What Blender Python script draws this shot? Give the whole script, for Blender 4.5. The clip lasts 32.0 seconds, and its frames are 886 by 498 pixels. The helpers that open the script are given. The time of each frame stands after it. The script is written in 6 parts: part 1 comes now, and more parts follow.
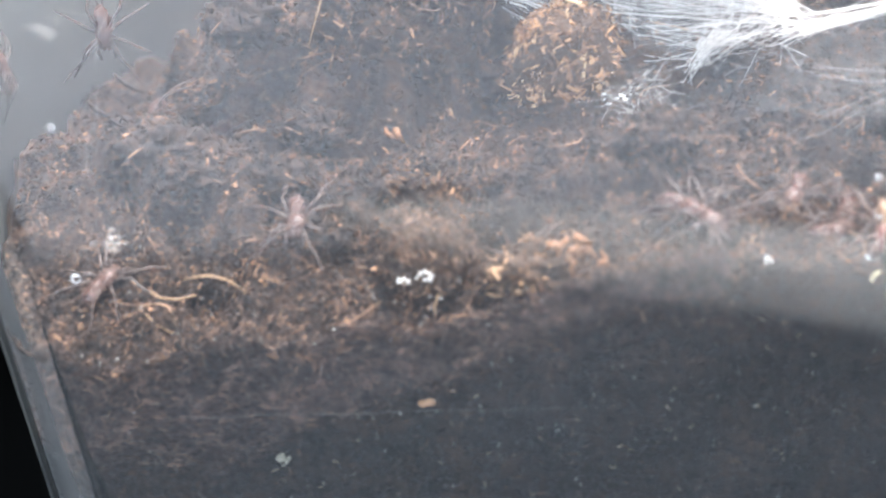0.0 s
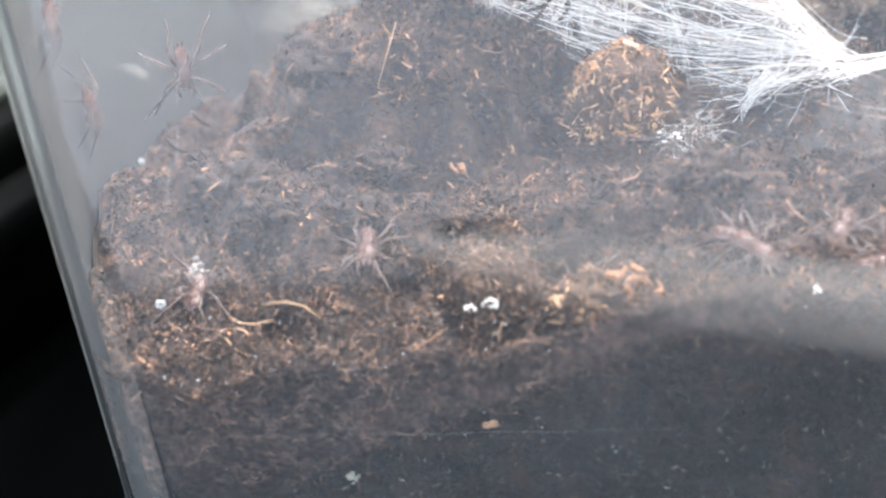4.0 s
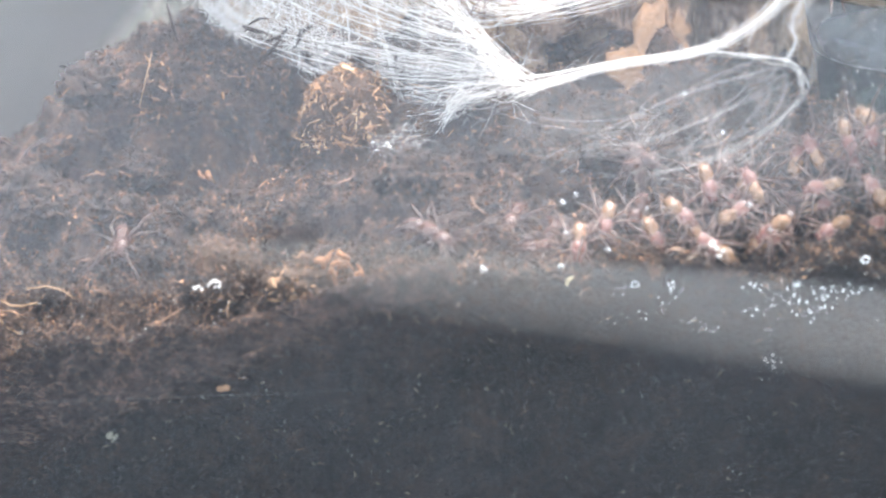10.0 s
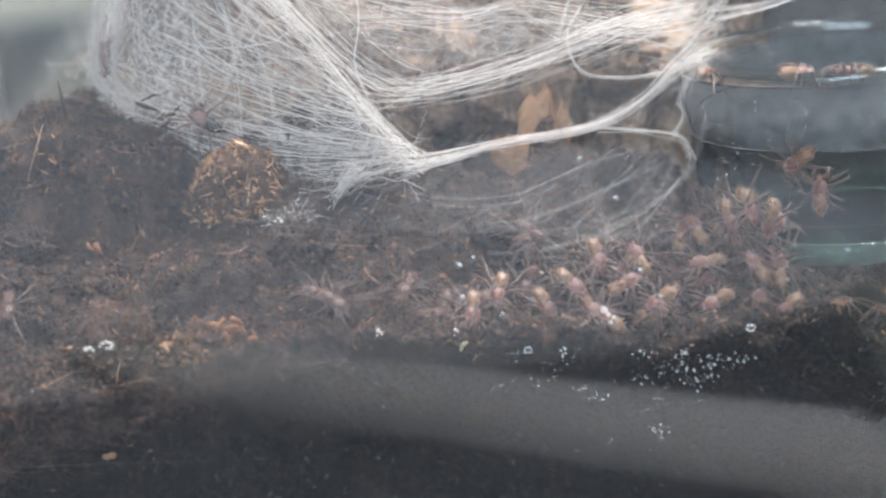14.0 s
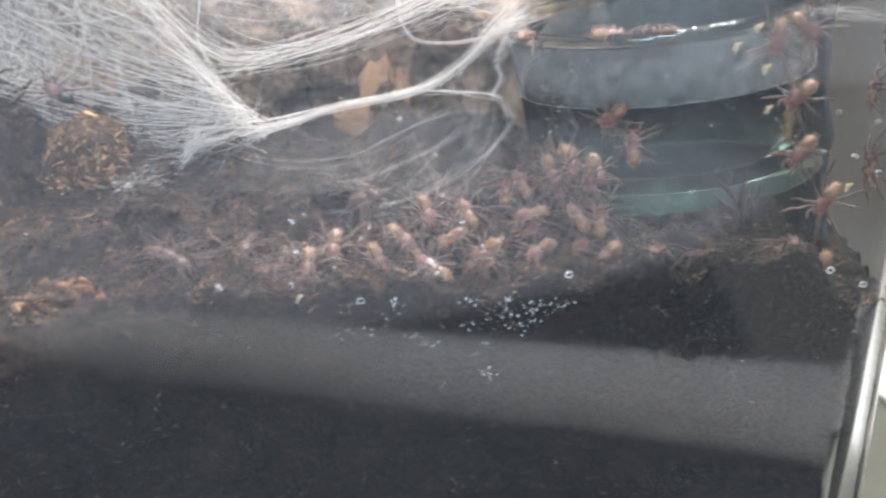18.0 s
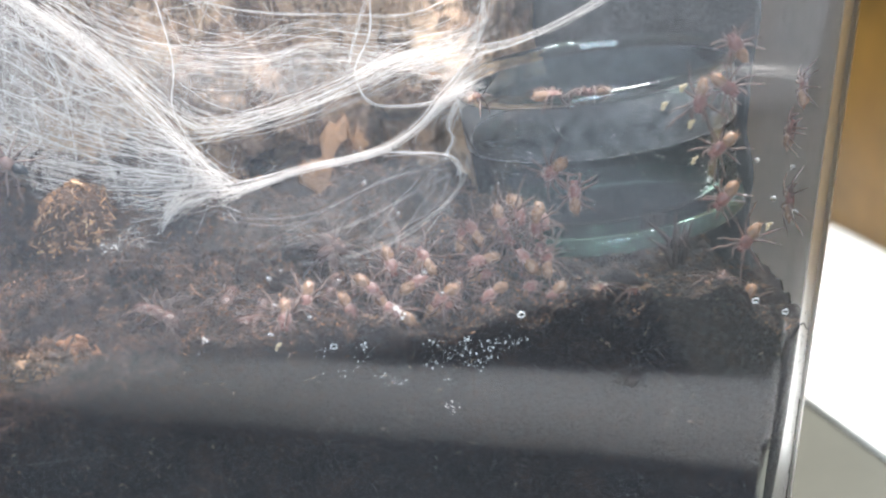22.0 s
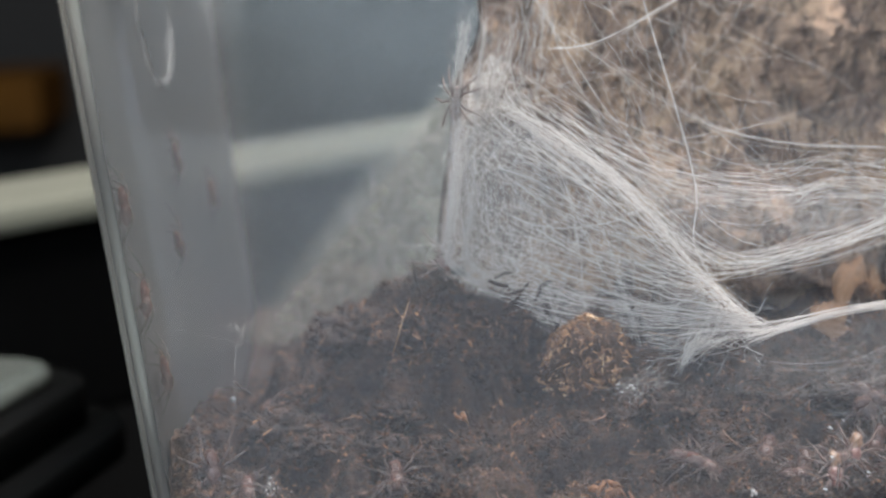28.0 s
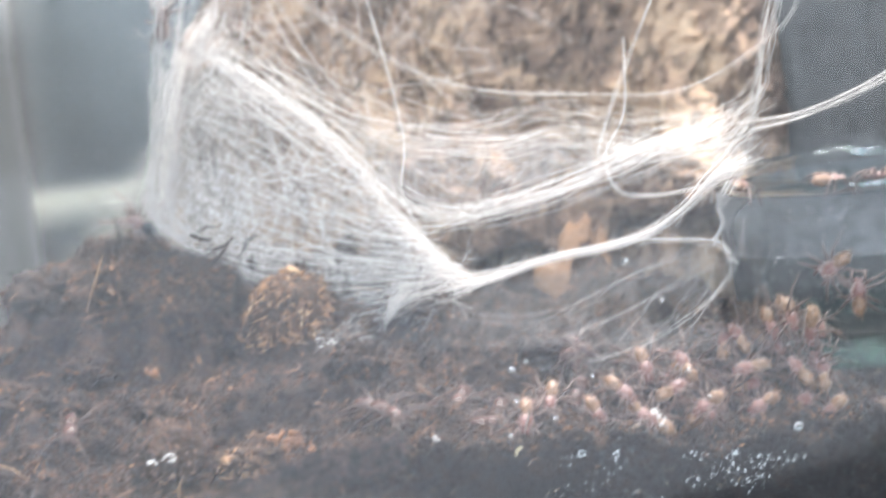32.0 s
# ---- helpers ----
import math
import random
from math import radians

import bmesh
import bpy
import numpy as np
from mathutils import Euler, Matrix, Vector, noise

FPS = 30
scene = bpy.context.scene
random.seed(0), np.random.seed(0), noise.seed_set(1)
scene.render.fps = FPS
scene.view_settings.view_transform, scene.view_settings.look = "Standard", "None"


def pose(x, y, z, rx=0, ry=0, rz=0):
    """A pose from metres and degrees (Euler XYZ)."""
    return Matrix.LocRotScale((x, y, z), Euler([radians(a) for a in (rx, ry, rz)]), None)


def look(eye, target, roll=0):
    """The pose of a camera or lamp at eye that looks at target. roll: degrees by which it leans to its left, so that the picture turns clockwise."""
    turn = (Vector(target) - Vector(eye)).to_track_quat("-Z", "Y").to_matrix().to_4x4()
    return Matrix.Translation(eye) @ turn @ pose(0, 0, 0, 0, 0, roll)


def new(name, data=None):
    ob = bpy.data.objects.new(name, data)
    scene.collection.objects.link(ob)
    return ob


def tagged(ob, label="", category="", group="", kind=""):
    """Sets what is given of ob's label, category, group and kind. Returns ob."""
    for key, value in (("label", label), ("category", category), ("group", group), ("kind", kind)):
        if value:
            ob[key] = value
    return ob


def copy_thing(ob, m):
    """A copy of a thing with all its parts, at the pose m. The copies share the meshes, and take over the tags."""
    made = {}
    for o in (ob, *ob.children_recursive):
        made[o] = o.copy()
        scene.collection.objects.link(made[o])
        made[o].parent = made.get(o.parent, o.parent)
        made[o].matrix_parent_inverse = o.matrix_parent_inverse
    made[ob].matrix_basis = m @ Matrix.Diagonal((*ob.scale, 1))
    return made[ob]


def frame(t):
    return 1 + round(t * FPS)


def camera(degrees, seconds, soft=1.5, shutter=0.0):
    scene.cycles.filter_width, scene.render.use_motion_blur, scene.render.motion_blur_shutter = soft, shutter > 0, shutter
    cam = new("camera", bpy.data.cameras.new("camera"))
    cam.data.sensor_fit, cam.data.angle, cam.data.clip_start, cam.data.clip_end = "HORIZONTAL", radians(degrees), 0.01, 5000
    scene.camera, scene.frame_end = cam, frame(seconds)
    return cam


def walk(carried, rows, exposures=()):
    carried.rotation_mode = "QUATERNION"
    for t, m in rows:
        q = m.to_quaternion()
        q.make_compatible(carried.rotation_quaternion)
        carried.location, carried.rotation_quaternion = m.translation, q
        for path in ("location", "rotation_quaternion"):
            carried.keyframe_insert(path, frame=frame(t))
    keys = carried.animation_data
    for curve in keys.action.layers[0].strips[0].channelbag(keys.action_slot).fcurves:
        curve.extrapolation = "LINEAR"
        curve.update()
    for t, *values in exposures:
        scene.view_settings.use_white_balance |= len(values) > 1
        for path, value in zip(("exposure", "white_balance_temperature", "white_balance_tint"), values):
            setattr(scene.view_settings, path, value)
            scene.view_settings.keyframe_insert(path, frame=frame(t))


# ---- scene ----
cam = camera(28.72, 32.0, soft=2.25, shutter=0.4)
PATH = [
    (0, (-0.04204, -0.21510, 0.18161), (-0.05758, 0.05779, 0.05795), -3.03),
    (0.5, (-0.04500, -0.21522, 0.17917), (-0.06256, 0.05749, 0.05540), -3.33),
    (1, (-0.04389, -0.22328, 0.18310), (-0.06193, 0.04946, 0.05945), -3.39),
    (1.5, (-0.04325, -0.22902, 0.18251), (-0.06176, 0.04440, 0.06046), -3.29),
    (2, (-0.04255, -0.23088, 0.17948), (-0.06101, 0.04266, 0.05767), -3.50),
    (2.5, (-0.04351, -0.23116, 0.18080), (-0.06163, 0.04269, 0.05965), -3.20),
    (4.5, (-0.04847, -0.22779, 0.18755), (-0.07009, 0.04786, 0.07113), -3.10),
    (5, (-0.05235, -0.22900, 0.18939), (-0.07484, 0.04609, 0.07183), -2.86),
    (5.5, (-0.05596, -0.23602, 0.19052), (-0.08249, 0.03825, 0.07189), -2.73),
    (6, (-0.05690, -0.23896, 0.18893), (-0.08360, 0.03299, 0.06512), -2.62),
    (6.5, (-0.05563, -0.24096, 0.18875), (-0.08143, 0.03140, 0.06564), -2.77),
    (7, (-0.05494, -0.24560, 0.18770), (-0.08043, 0.02874, 0.06900), -3.33),
    (7.5, (-0.04934, -0.25669, 0.18956), (-0.07613, 0.01840, 0.07291), -3.52),
    (8, (-0.04194, -0.26291, 0.19176), (-0.06968, 0.01283, 0.07687), -3.47),
    (8.5, (-0.03694, -0.26805, 0.19165), (-0.06584, 0.00839, 0.07874), -3.11),
    (9, (-0.02500, -0.27570, 0.19175), (-0.05247, 0.00133, 0.07995), -3.15),
    (9.5, (-0.01579, -0.28074, 0.19197), (-0.03924, -0.00275, 0.08164), -3.14),
    (10, (-0.00145, -0.27541, 0.19376), (-0.01736, 0.00326, 0.08381), -3.45),
    (10.5, (-0.00139, -0.27013, 0.19284), (-0.01705, 0.01043, 0.08776), -2.92),
    (11, (0.00580, -0.26519, 0.18897), (-0.00611, 0.01642, 0.08625), -3.23),
    (11.5, (0.01085, -0.29754, 0.19756), (0.00721, -0.01404, 0.09950), -2.14),
    (12, (0.00273, -0.28835, 0.19233), (0.00383, -0.00450, 0.09524), -1.46),
    (12.5, (-0.00365, -0.27460, 0.18298), (0.00148, 0.01231, 0.09546), -1.55),
    (13, (-0.01531, -0.26726, 0.17210), (-0.00206, 0.02231, 0.09479), -1.07),
    (13.5, (-0.02010, -0.27588, 0.17099), (-0.00322, 0.01473, 0.09847), -0.45),
    (14, (-0.01587, -0.28584, 0.17090), (0.00110, 0.00388, 0.09490), -0.58),
    (14.5, (-0.01413, -0.28834, 0.17280), (0.00442, 0.00062, 0.09431), -0.74),
    (16.5, (-0.02997, -0.30207, 0.17037), (-0.00783, -0.01355, 0.09120), -0.75),
    (17, (-0.02963, -0.30660, 0.17463), (-0.00950, -0.01784, 0.09585), -1.10),
    (17.5, (-0.01633, -0.30942, 0.17356), (0.00546, -0.02125, 0.09306), -1.49),
    (18, (0.00265, -0.30659, 0.17266), (0.02932, -0.01891, 0.09183), -1.57),
    (18.5, (0.01374, -0.30250, 0.17515), (0.04308, -0.01515, 0.09409), -1.91),
    (19, (0.01674, -0.30389, 0.17591), (0.04778, -0.01642, 0.09591), -2.28),
    (19.5, (0.01740, -0.30627, 0.18093), (0.04815, -0.01825, 0.10283), -2.25),
    (20, (0.01986, -0.31260, 0.17915), (0.05018, -0.02409, 0.10271), -2.52),
    (20.5, (0.02137, -0.31890, 0.18241), (0.05225, -0.03102, 0.10386), -3.02),
    (21, (0.00903, -0.32709, 0.18267), (0.04098, -0.04086, 0.09872), -3.91),
    (21.5, (-0.00238, -0.33469, 0.19044), (0.03246, -0.04783, 0.10983), -3.94),
    (22, (-0.00535, -0.33559, 0.19068), (0.03255, -0.04921, 0.10972), -3.20),
    (22.5, (-0.01295, -0.33438, 0.18899), (0.02600, -0.04828, 0.10757), -3.00),
    (23, (-0.02421, -0.33081, 0.18720), (0.01073, -0.04404, 0.10634), -2.58),
    (23.5, (-0.03405, -0.32685, 0.18684), (-0.00493, -0.03889, 0.10789), -2.59),
    (24, (-0.03968, -0.32206, 0.18502), (-0.01235, -0.03348, 0.10772), -2.62),
    (24.5, (-0.05013, -0.30882, 0.17750), (-0.02628, -0.01934, 0.10246), -2.80),
    (25, (-0.05798, -0.29631, 0.17992), (-0.04130, -0.00621, 0.10535), -3.02),
    (25.5, (-0.06356, -0.29883, 0.18352), (-0.05043, -0.00568, 0.12115), -2.11),
    (26, (-0.06476, -0.30607, 0.18575), (-0.05490, -0.01143, 0.13014), -2.25),
    (26.5, (-0.06771, -0.30666, 0.18352), (-0.05779, -0.01153, 0.13061), -2.40),
    (28.5, (-0.07862, -0.30462, 0.18538), (-0.06707, -0.00967, 0.13175), -2.14),
    (29, (-0.07835, -0.30766, 0.17987), (-0.06975, -0.01255, 0.12660), -1.88),
    (29.5, (-0.08097, -0.30924, 0.17378), (-0.07296, -0.01493, 0.11619), -1.44),
    (30, (-0.07951, -0.31219, 0.16649), (-0.07439, -0.01877, 0.10422), -1.29),
    (30.5, (-0.07125, -0.31481, 0.16325), (-0.06754, -0.02180, 0.09900), -1.73),
    (31, (-0.06220, -0.31400, 0.16469), (-0.05647, -0.02135, 0.09895), -1.89),
    (31.5, (-0.03967, -0.31163, 0.16533), (-0.02936, -0.01841, 0.10275), -2.46),
    (32, (-0.02472, -0.29864, 0.15224), (-0.00778, -0.00140, 0.11533), -2.18),
]
# the clip's camera opens and closes its exposure as bright things come into view
EXPOSURES = [(0, 0.78, 6320, 10), (1, 0.95, 6320, 10), (2, 1.0, 6320, 10), (5, 0.78, 6390, 11), (7, 1.08, 6360, 10), (9, 1.05, 6360, 10), (10, 0.77, 6380, 10), (11, 0.43, 6300, 10), (12, 0.13, 6440, 10), (13, 0.12, 6480, 10), (14, -0.2, 6480, 10), (17, -0.15, 6510, 11), (18, -0.05, 6500, 10), (19, -0.15, 6520, 10), (20, -0.13, 6520, 10), (21, -0.17, 6510, 10), (22, 0.17, 6460, 10), (23, 0.3, 6380, 10), (24, 0.32, 6470, 10), (25, 0.03, 6440, 10), (26, -0.25, 6490, 10), (29, -0.6, 6540, 10), (30, -0.25, 6520, 10), (31, 0.25, 6490, 10), (32, 0.38, 6490, 10)]
walk(cam, [(t, look(eye, target, roll)) for t, eye, target, roll in PATH], EXPOSURES)
cam.data.dof.use_dof, cam.data.dof.aperture_fstop = True, 12.5

# ---- light: overcast window behind the camera, a ceiling lamp ----
world = bpy.data.worlds.new("world")
scene.world = world
world.use_nodes = True
wn = world.node_tree.nodes
sky = wn.new("ShaderNodeTexSky")
sky.sky_type, sky.sun_disc = "NISHITA", False
sky.sun_elevation, sky.sun_rotation = radians(38), radians(200)
world.node_tree.links.new(sky.outputs[0], wn["Background"].inputs[0])
wn["Background"].inputs[1].default_value = 0.08


def area_lamp(name, m, width, height, watts, colour):
    data = bpy.data.lights.new(name, "AREA")
    data.shape, data.size, data.size_y, data.energy, data.color = "RECTANGLE", width, height, watts, colour
    ob = new(name, data)
    ob.matrix_world = m
    return ob


area_lamp("window_daylight", look((-0.75, -1.9, 1.05), (0, 0.1, 0.1)), 1.5, 1.3, 128, (0.73, 0.86, 1.0))
area_lamp("ceiling_lamp_light", look((0.35, 0.30, 1.50), (0.35, 0.301, 0)), 0.5, 0.3, 88, (1.0, 0.98, 0.97))


# ---- helpers for shapes ----
def rnd(seed):
    return np.random.RandomState(seed)


def vnoise(p, seed=0):
    """Smooth value noise, -1 to 1, at rows of x, y, z."""
    p = np.asarray(p, float)
    i = np.floor(p).astype(np.int64)
    u = p - i
    u = u * u * (3 - 2 * u)
    out = np.zeros(len(p))
    for a in (0, 1):
        for b in (0, 1):
            for c in (0, 1):
                h = (i[:, 0] + a) * 73856093 ^ (i[:, 1] + b) * 19349663 ^ (i[:, 2] + c) * 83492791 ^ (seed * 2654435 + 97)
                h = (h ^ (h >> 13)) * 1274126177 & 0x7FFFFFFF
                h = (h ^ (h >> 15)) & 0xFFFF
                w = (u[:, 0] if a else 1 - u[:, 0]) * (u[:, 1] if b else 1 - u[:, 1]) * (u[:, 2] if c else 1 - u[:, 2])
                out += w * (h / 32767.5 - 1)
    return out


def fbm(p, octaves=4, seed=0, gain=0.5):
    p, out, amp = np.asarray(p, float), 0, 1.0
    for k in range(octaves):
        out = out + amp * vnoise(p * 2.0**k + 17.3 * k, seed + k)
        amp *= gain
    return out


def mesh_of(name, verts, faces, smooth=True):
    me = bpy.data.meshes.new(name)
    me.from_pydata([tuple(map(float, v)) for v in verts], [], [tuple(map(int, f)) for f in faces])
    if smooth:
        me.polygons.foreach_set("use_smooth", [True] * len(me.polygons))
    me.update()
    return me


def part(name, me, material, parent=None, label=""):
    """One mesh object, from a mesh or a pair of verts and faces, under a thing or a part."""
    if not isinstance(me, bpy.types.Mesh):
        me = mesh_of(name, *me)
    if material and not me.materials:
        me.materials.append(material)
    ob = new(name, me)
    ob.parent = parent
    if label:
        ob["label"] = label
    return ob


def thing(name, label, category, group="", kind="", at=None):
    ob = new(name)
    ob.empty_display_size = 0.005
    if at is not None:
        ob.matrix_world = at
    return tagged(ob, label, category, group, kind)


def tubes(paths, radii, sides=3, taper=True):
    """Many thin tubes at once. paths: N x K x 3; radii: N."""
    paths = np.asarray(paths, float)
    n, k, _ = paths.shape
    radii = np.broadcast_to(np.asarray(radii, float), (n,))
    d = np.gradient(paths, axis=1)
    d /= np.linalg.norm(d, axis=2, keepdims=True) + 1e-12
    ref = np.where(np.abs(d[..., 2:3]) > 0.9, [[[1.0, 0, 0]]], [[[0, 0, 1.0]]])
    a = np.cross(d, ref)
    a /= np.linalg.norm(a, axis=2, keepdims=True) + 1e-12
    b = np.cross(d, a)
    prof = np.ones(k)
    if taper:
        prof = 0.25 + 0.75 * np.sin(np.pi * np.clip(np.linspace(0.06, 0.94, k), 0, 1)) ** 0.6
    ang = np.arange(sides) * 2 * np.pi / sides
    off = a[:, :, None] * np.cos(ang)[None, None, :, None] + b[:, :, None] * np.sin(ang)[None, None, :, None]
    v = paths[:, :, None] + off * (radii[:, None] * prof)[:, :, None, None]
    idx = np.arange(n * k * sides).reshape(n, k, sides)
    q = np.stack([idx[:, :-1], np.roll(idx, -1, 2)[:, :-1], np.roll(idx, -1, 2)[:, 1:], idx[:, 1:]], -1).reshape(-1, 4)
    return v.reshape(-1, 3), q


def limb(points, radii, sides=7):
    """One capped tube with its own radius at each point."""
    pts = [Vector(p) for p in points]
    v, f = [], []
    for i, p in enumerate(pts):
        d = (pts[min(i + 1, len(pts) - 1)] - pts[max(i - 1, 0)]).normalized()
        a = d.cross(Vector((0, 0, 1)) if abs(d.z) < 0.9 else Vector((1, 0, 0))).normalized()
        b = d.cross(a)
        for s in range(sides):
            w = 2 * math.pi * s / sides
            v.append(p + (a * math.cos(w) + b * math.sin(w)) * radii[i])
    for i in range(len(pts) - 1):
        for s in range(sides):
            t = (s + 1) % sides
            f.append((i * sides + s, i * sides + t, (i + 1) * sides + t, (i + 1) * sides + s))
    f.append(tuple(range(sides))[::-1])
    f.append(tuple((len(pts) - 1) * sides + s for s in range(sides)))
    return v, f


def ball(c, r, rings=9, sides=14, bump=0.0, seed=0, freq=3.0):
    c, r = np.array(c, float), np.broadcast_to(np.array(r, float), (3,))
    th = np.linspace(0.02, np.pi - 0.02, rings)
    ph = np.arange(sides) * 2 * np.pi / sides
    n = np.stack([np.sin(th)[:, None] * np.cos(ph), np.sin(th)[:, None] * np.sin(ph), np.cos(th)[:, None] * np.ones(sides)], -1).reshape(-1, 3)
    s = 1 + (bump * fbm(n * freq + seed * 3.1, 3, seed) if bump else 0)
    v = c + n * r * np.reshape(s, (-1, 1)) if bump else c + n * r
    f = []
    for i in range(rings - 1):
        for j in range(sides):
            k = (j + 1) % sides
            f.append((i * sides + j, (i + 1) * sides + j, (i + 1) * sides + k, i * sides + k))
    f.append(tuple(range(sides)))
    f.append(tuple((rings - 1) * sides + s for s in range(sides))[::-1])
    return v, f


def merged(*some):
    v, f, n = [], [], 0
    for a, b in some:
        v.extend(a)
        f.extend([tuple(int(i) + n for i in q) for q in b])
        n += len(a)
    return v, f


def bevelled_box(x0, x1, y0, y1, z0, z1, bevel=0.002, seg=2):
    bm = bmesh.new()
    bmesh.ops.create_cube(bm, size=1)
    for v in bm.verts:
        v.co = Vector((x0 + (v.co.x + 0.5) * (x1 - x0), y0 + (v.co.y + 0.5) * (y1 - y0), z0 + (v.co.z + 0.5) * (z1 - z0)))
    if bevel:
        bmesh.ops.bevel(bm, geom=bm.edges[:], offset=bevel, segments=seg, affect="EDGES", profile=0.6)
    me = bpy.data.meshes.new("box")
    bm.to_mesh(me)
    bm.free()
    return me


def lathe(profile, sides=64):
    """Turns a profile of (radius, z), closed on itself, about z."""
    v, f, n = [], [], len(profile)
    for s in range(sides):
        w = 2 * math.pi * s / sides
        v += [(r * math.cos(w), r * math.sin(w), z) for r, z in profile]
    for s in range(sides):
        t = (s + 1) % sides
        for i in range(n):
            j = (i + 1) % n
            f.append((s * n + i, t * n + i, t * n + j, s * n + j))
    return v, f


# ---- materials ----
def material(name):
    m = bpy.data.materials.new(name)
    m.use_nodes = True
    nt = m.node_tree
    return m, nt.nodes, nt.links, nt.nodes["Principled BSDF"]


def ramp(nodes, stops):
    r = nodes.new("ShaderNodeValToRGB")
    el = r.color_ramp.elements
    while len(el) < len(stops):
        el.new(0.5)
    for e, (p, c) in zip(el, stops):
        e.position, e.color = p, (*c, 1)
    return r


def noise_node(nodes, links, scale, detail=4, rough=0.55, vector=None):
    n = nodes.new("ShaderNodeTexNoise")
    n.inputs["Scale"].default_value, n.inputs["Detail"].default_value, n.inputs["Roughness"].default_value = scale, detail, rough
    if vector is not None:
        links.new(vector, n.inputs["Vector"])
    return n


def object_coords(nodes):
    return nodes.new("ShaderNodeTexCoord").outputs["Object"]


def bumped(nodes, links, bsdf, height, strength=0.4, distance=0.001):
    b = nodes.new("ShaderNodeBump")
    b.inputs["Strength"].default_value, b.inputs["Distance"].default_value = strength, distance
    links.new(height, b.inputs["Height"])
    links.new(b.outputs[0], bsdf.inputs["Normal"])


def plain(name, colour, rough=0.6, metal=0.0, vary=0.25, scale=40.0, bump=0.15, dist=0.0008, fine=6.0, spec=0.5):
    """A matt surface with grain and slow mottling."""
    m, n, l, b = material(name)
    co = object_coords(n)
    a, f = noise_node(n, l, scale, 5, 0.6, co), noise_node(n, l, scale * fine, 4, 0.6, co)
    mix = n.new("ShaderNodeMix")
    mix.inputs[0].default_value = 0.4
    l.new(a.outputs[0], mix.inputs[2])
    l.new(f.outputs[0], mix.inputs[3])
    lo, hi = tuple(c * (1 - vary) for c in colour), tuple(min(1, c * (1 + vary)) for c in colour)
    r = ramp(n, [(0.3, lo), (0.7, hi)])
    l.new(mix.outputs[0], r.inputs[0])
    l.new(r.outputs[0], b.inputs["Base Color"])
    b.inputs["Roughness"].default_value, b.inputs["Metallic"].default_value = rough, metal
    b.inputs["Specular IOR Level"].default_value = spec
    if bump:
        bumped(n, l, b, f.outputs[0], bump, dist)
    return m


def by_island(name, stops, rough=0.75, mottle=0.0):
    """Each loose piece takes its own tone; mottle: how far random patches a few millimetres wide paint lump and crevice
    shade into it.
    """
    m, n, l, b = material(name)
    g = n.new("ShaderNodeNewGeometry")
    r = ramp(n, stops)
    l.new(g.outputs["Random Per Island"], r.inputs[0])
    tone = r.outputs[0]
    if mottle:
        patch = noise_node(n, l, 210, 5, 0.62, object_coords(n))
        span = n.new("ShaderNodeMapRange")
        span.inputs["From Min"].default_value, span.inputs["From Max"].default_value = 0.36, 0.64
        span.inputs["To Min"].default_value, span.inputs["To Max"].default_value = 1 - mottle, 1 + 1.3 * mottle
        l.new(patch.outputs[0], span.inputs["Value"])
        mul = n.new("ShaderNodeMix")
        mul.data_type, mul.blend_type = "RGBA", "MULTIPLY"
        mul.inputs[0].default_value = 1.0
        l.new(tone, mul.inputs[6])
        l.new(span.outputs[0], mul.inputs[7])
        tone = mul.outputs[2]
    l.new(tone, b.inputs["Base Color"])
    b.inputs["Roughness"].default_value = rough
    return m


def hazy_plastic(name, haze, tint=(0.80, 0.86, 0.92), rough=0.08, ior=1.49, uneven=0.45, clearness=(0.975, 0.98, 0.985)):
    """Clear polypropylene: mostly see-through, a little milky, glossy."""
    m, n, l, b = material(name)
    n.remove(b)
    co = object_coords(n)
    clear, milk, through_light, gloss = n.new("ShaderNodeBsdfTransparent"), n.new("ShaderNodeBsdfDiffuse"), n.new("ShaderNodeBsdfTranslucent"), n.new("ShaderNodeBsdfGlossy")
    clear.inputs[0].default_value = (*clearness, 1)
    milk.inputs[0].default_value = through_light.inputs[0].default_value = (*tint, 1)
    gloss.inputs["Roughness"].default_value = rough
    half, body, coat = n.new("ShaderNodeMixShader"), n.new("ShaderNodeMixShader"), n.new("ShaderNodeMixShader")
    half.inputs[0].default_value = 0.4
    l.new(milk.outputs[0], half.inputs[1])
    l.new(through_light.outputs[0], half.inputs[2])
    smear = noise_node(n, l, 22, 4, 0.55, co)
    fine = noise_node(n, l, 420, 3, 0.6, co)
    mixed = n.new("ShaderNodeMath")
    mixed.operation = "MULTIPLY"
    l.new(smear.outputs[0], mixed.inputs[0])
    l.new(fine.outputs[0], mixed.inputs[1])
    span = n.new("ShaderNodeMapRange")
    span.inputs["From Min"].default_value, span.inputs["From Max"].default_value = 0.10, 0.42
    span.inputs["To Min"].default_value, span.inputs["To Max"].default_value = haze * (1 - uneven), haze * (1 + uneven)
    l.new(mixed.outputs[0], span.inputs["Value"])
    l.new(span.outputs[0], body.inputs[0])
    l.new(clear.outputs[0], body.inputs[1])
    l.new(half.outputs[0], body.inputs[2])
    fr = n.new("ShaderNodeFresnel")
    fr.inputs[0].default_value = ior
    l.new(fr.outputs[0], coat.inputs[0])
    l.new(body.outputs[0], coat.inputs[1])
    l.new(gloss.outputs[0], coat.inputs[2])
    l.new(coat.outputs[0], n["Material Output"].inputs[0])
    return m


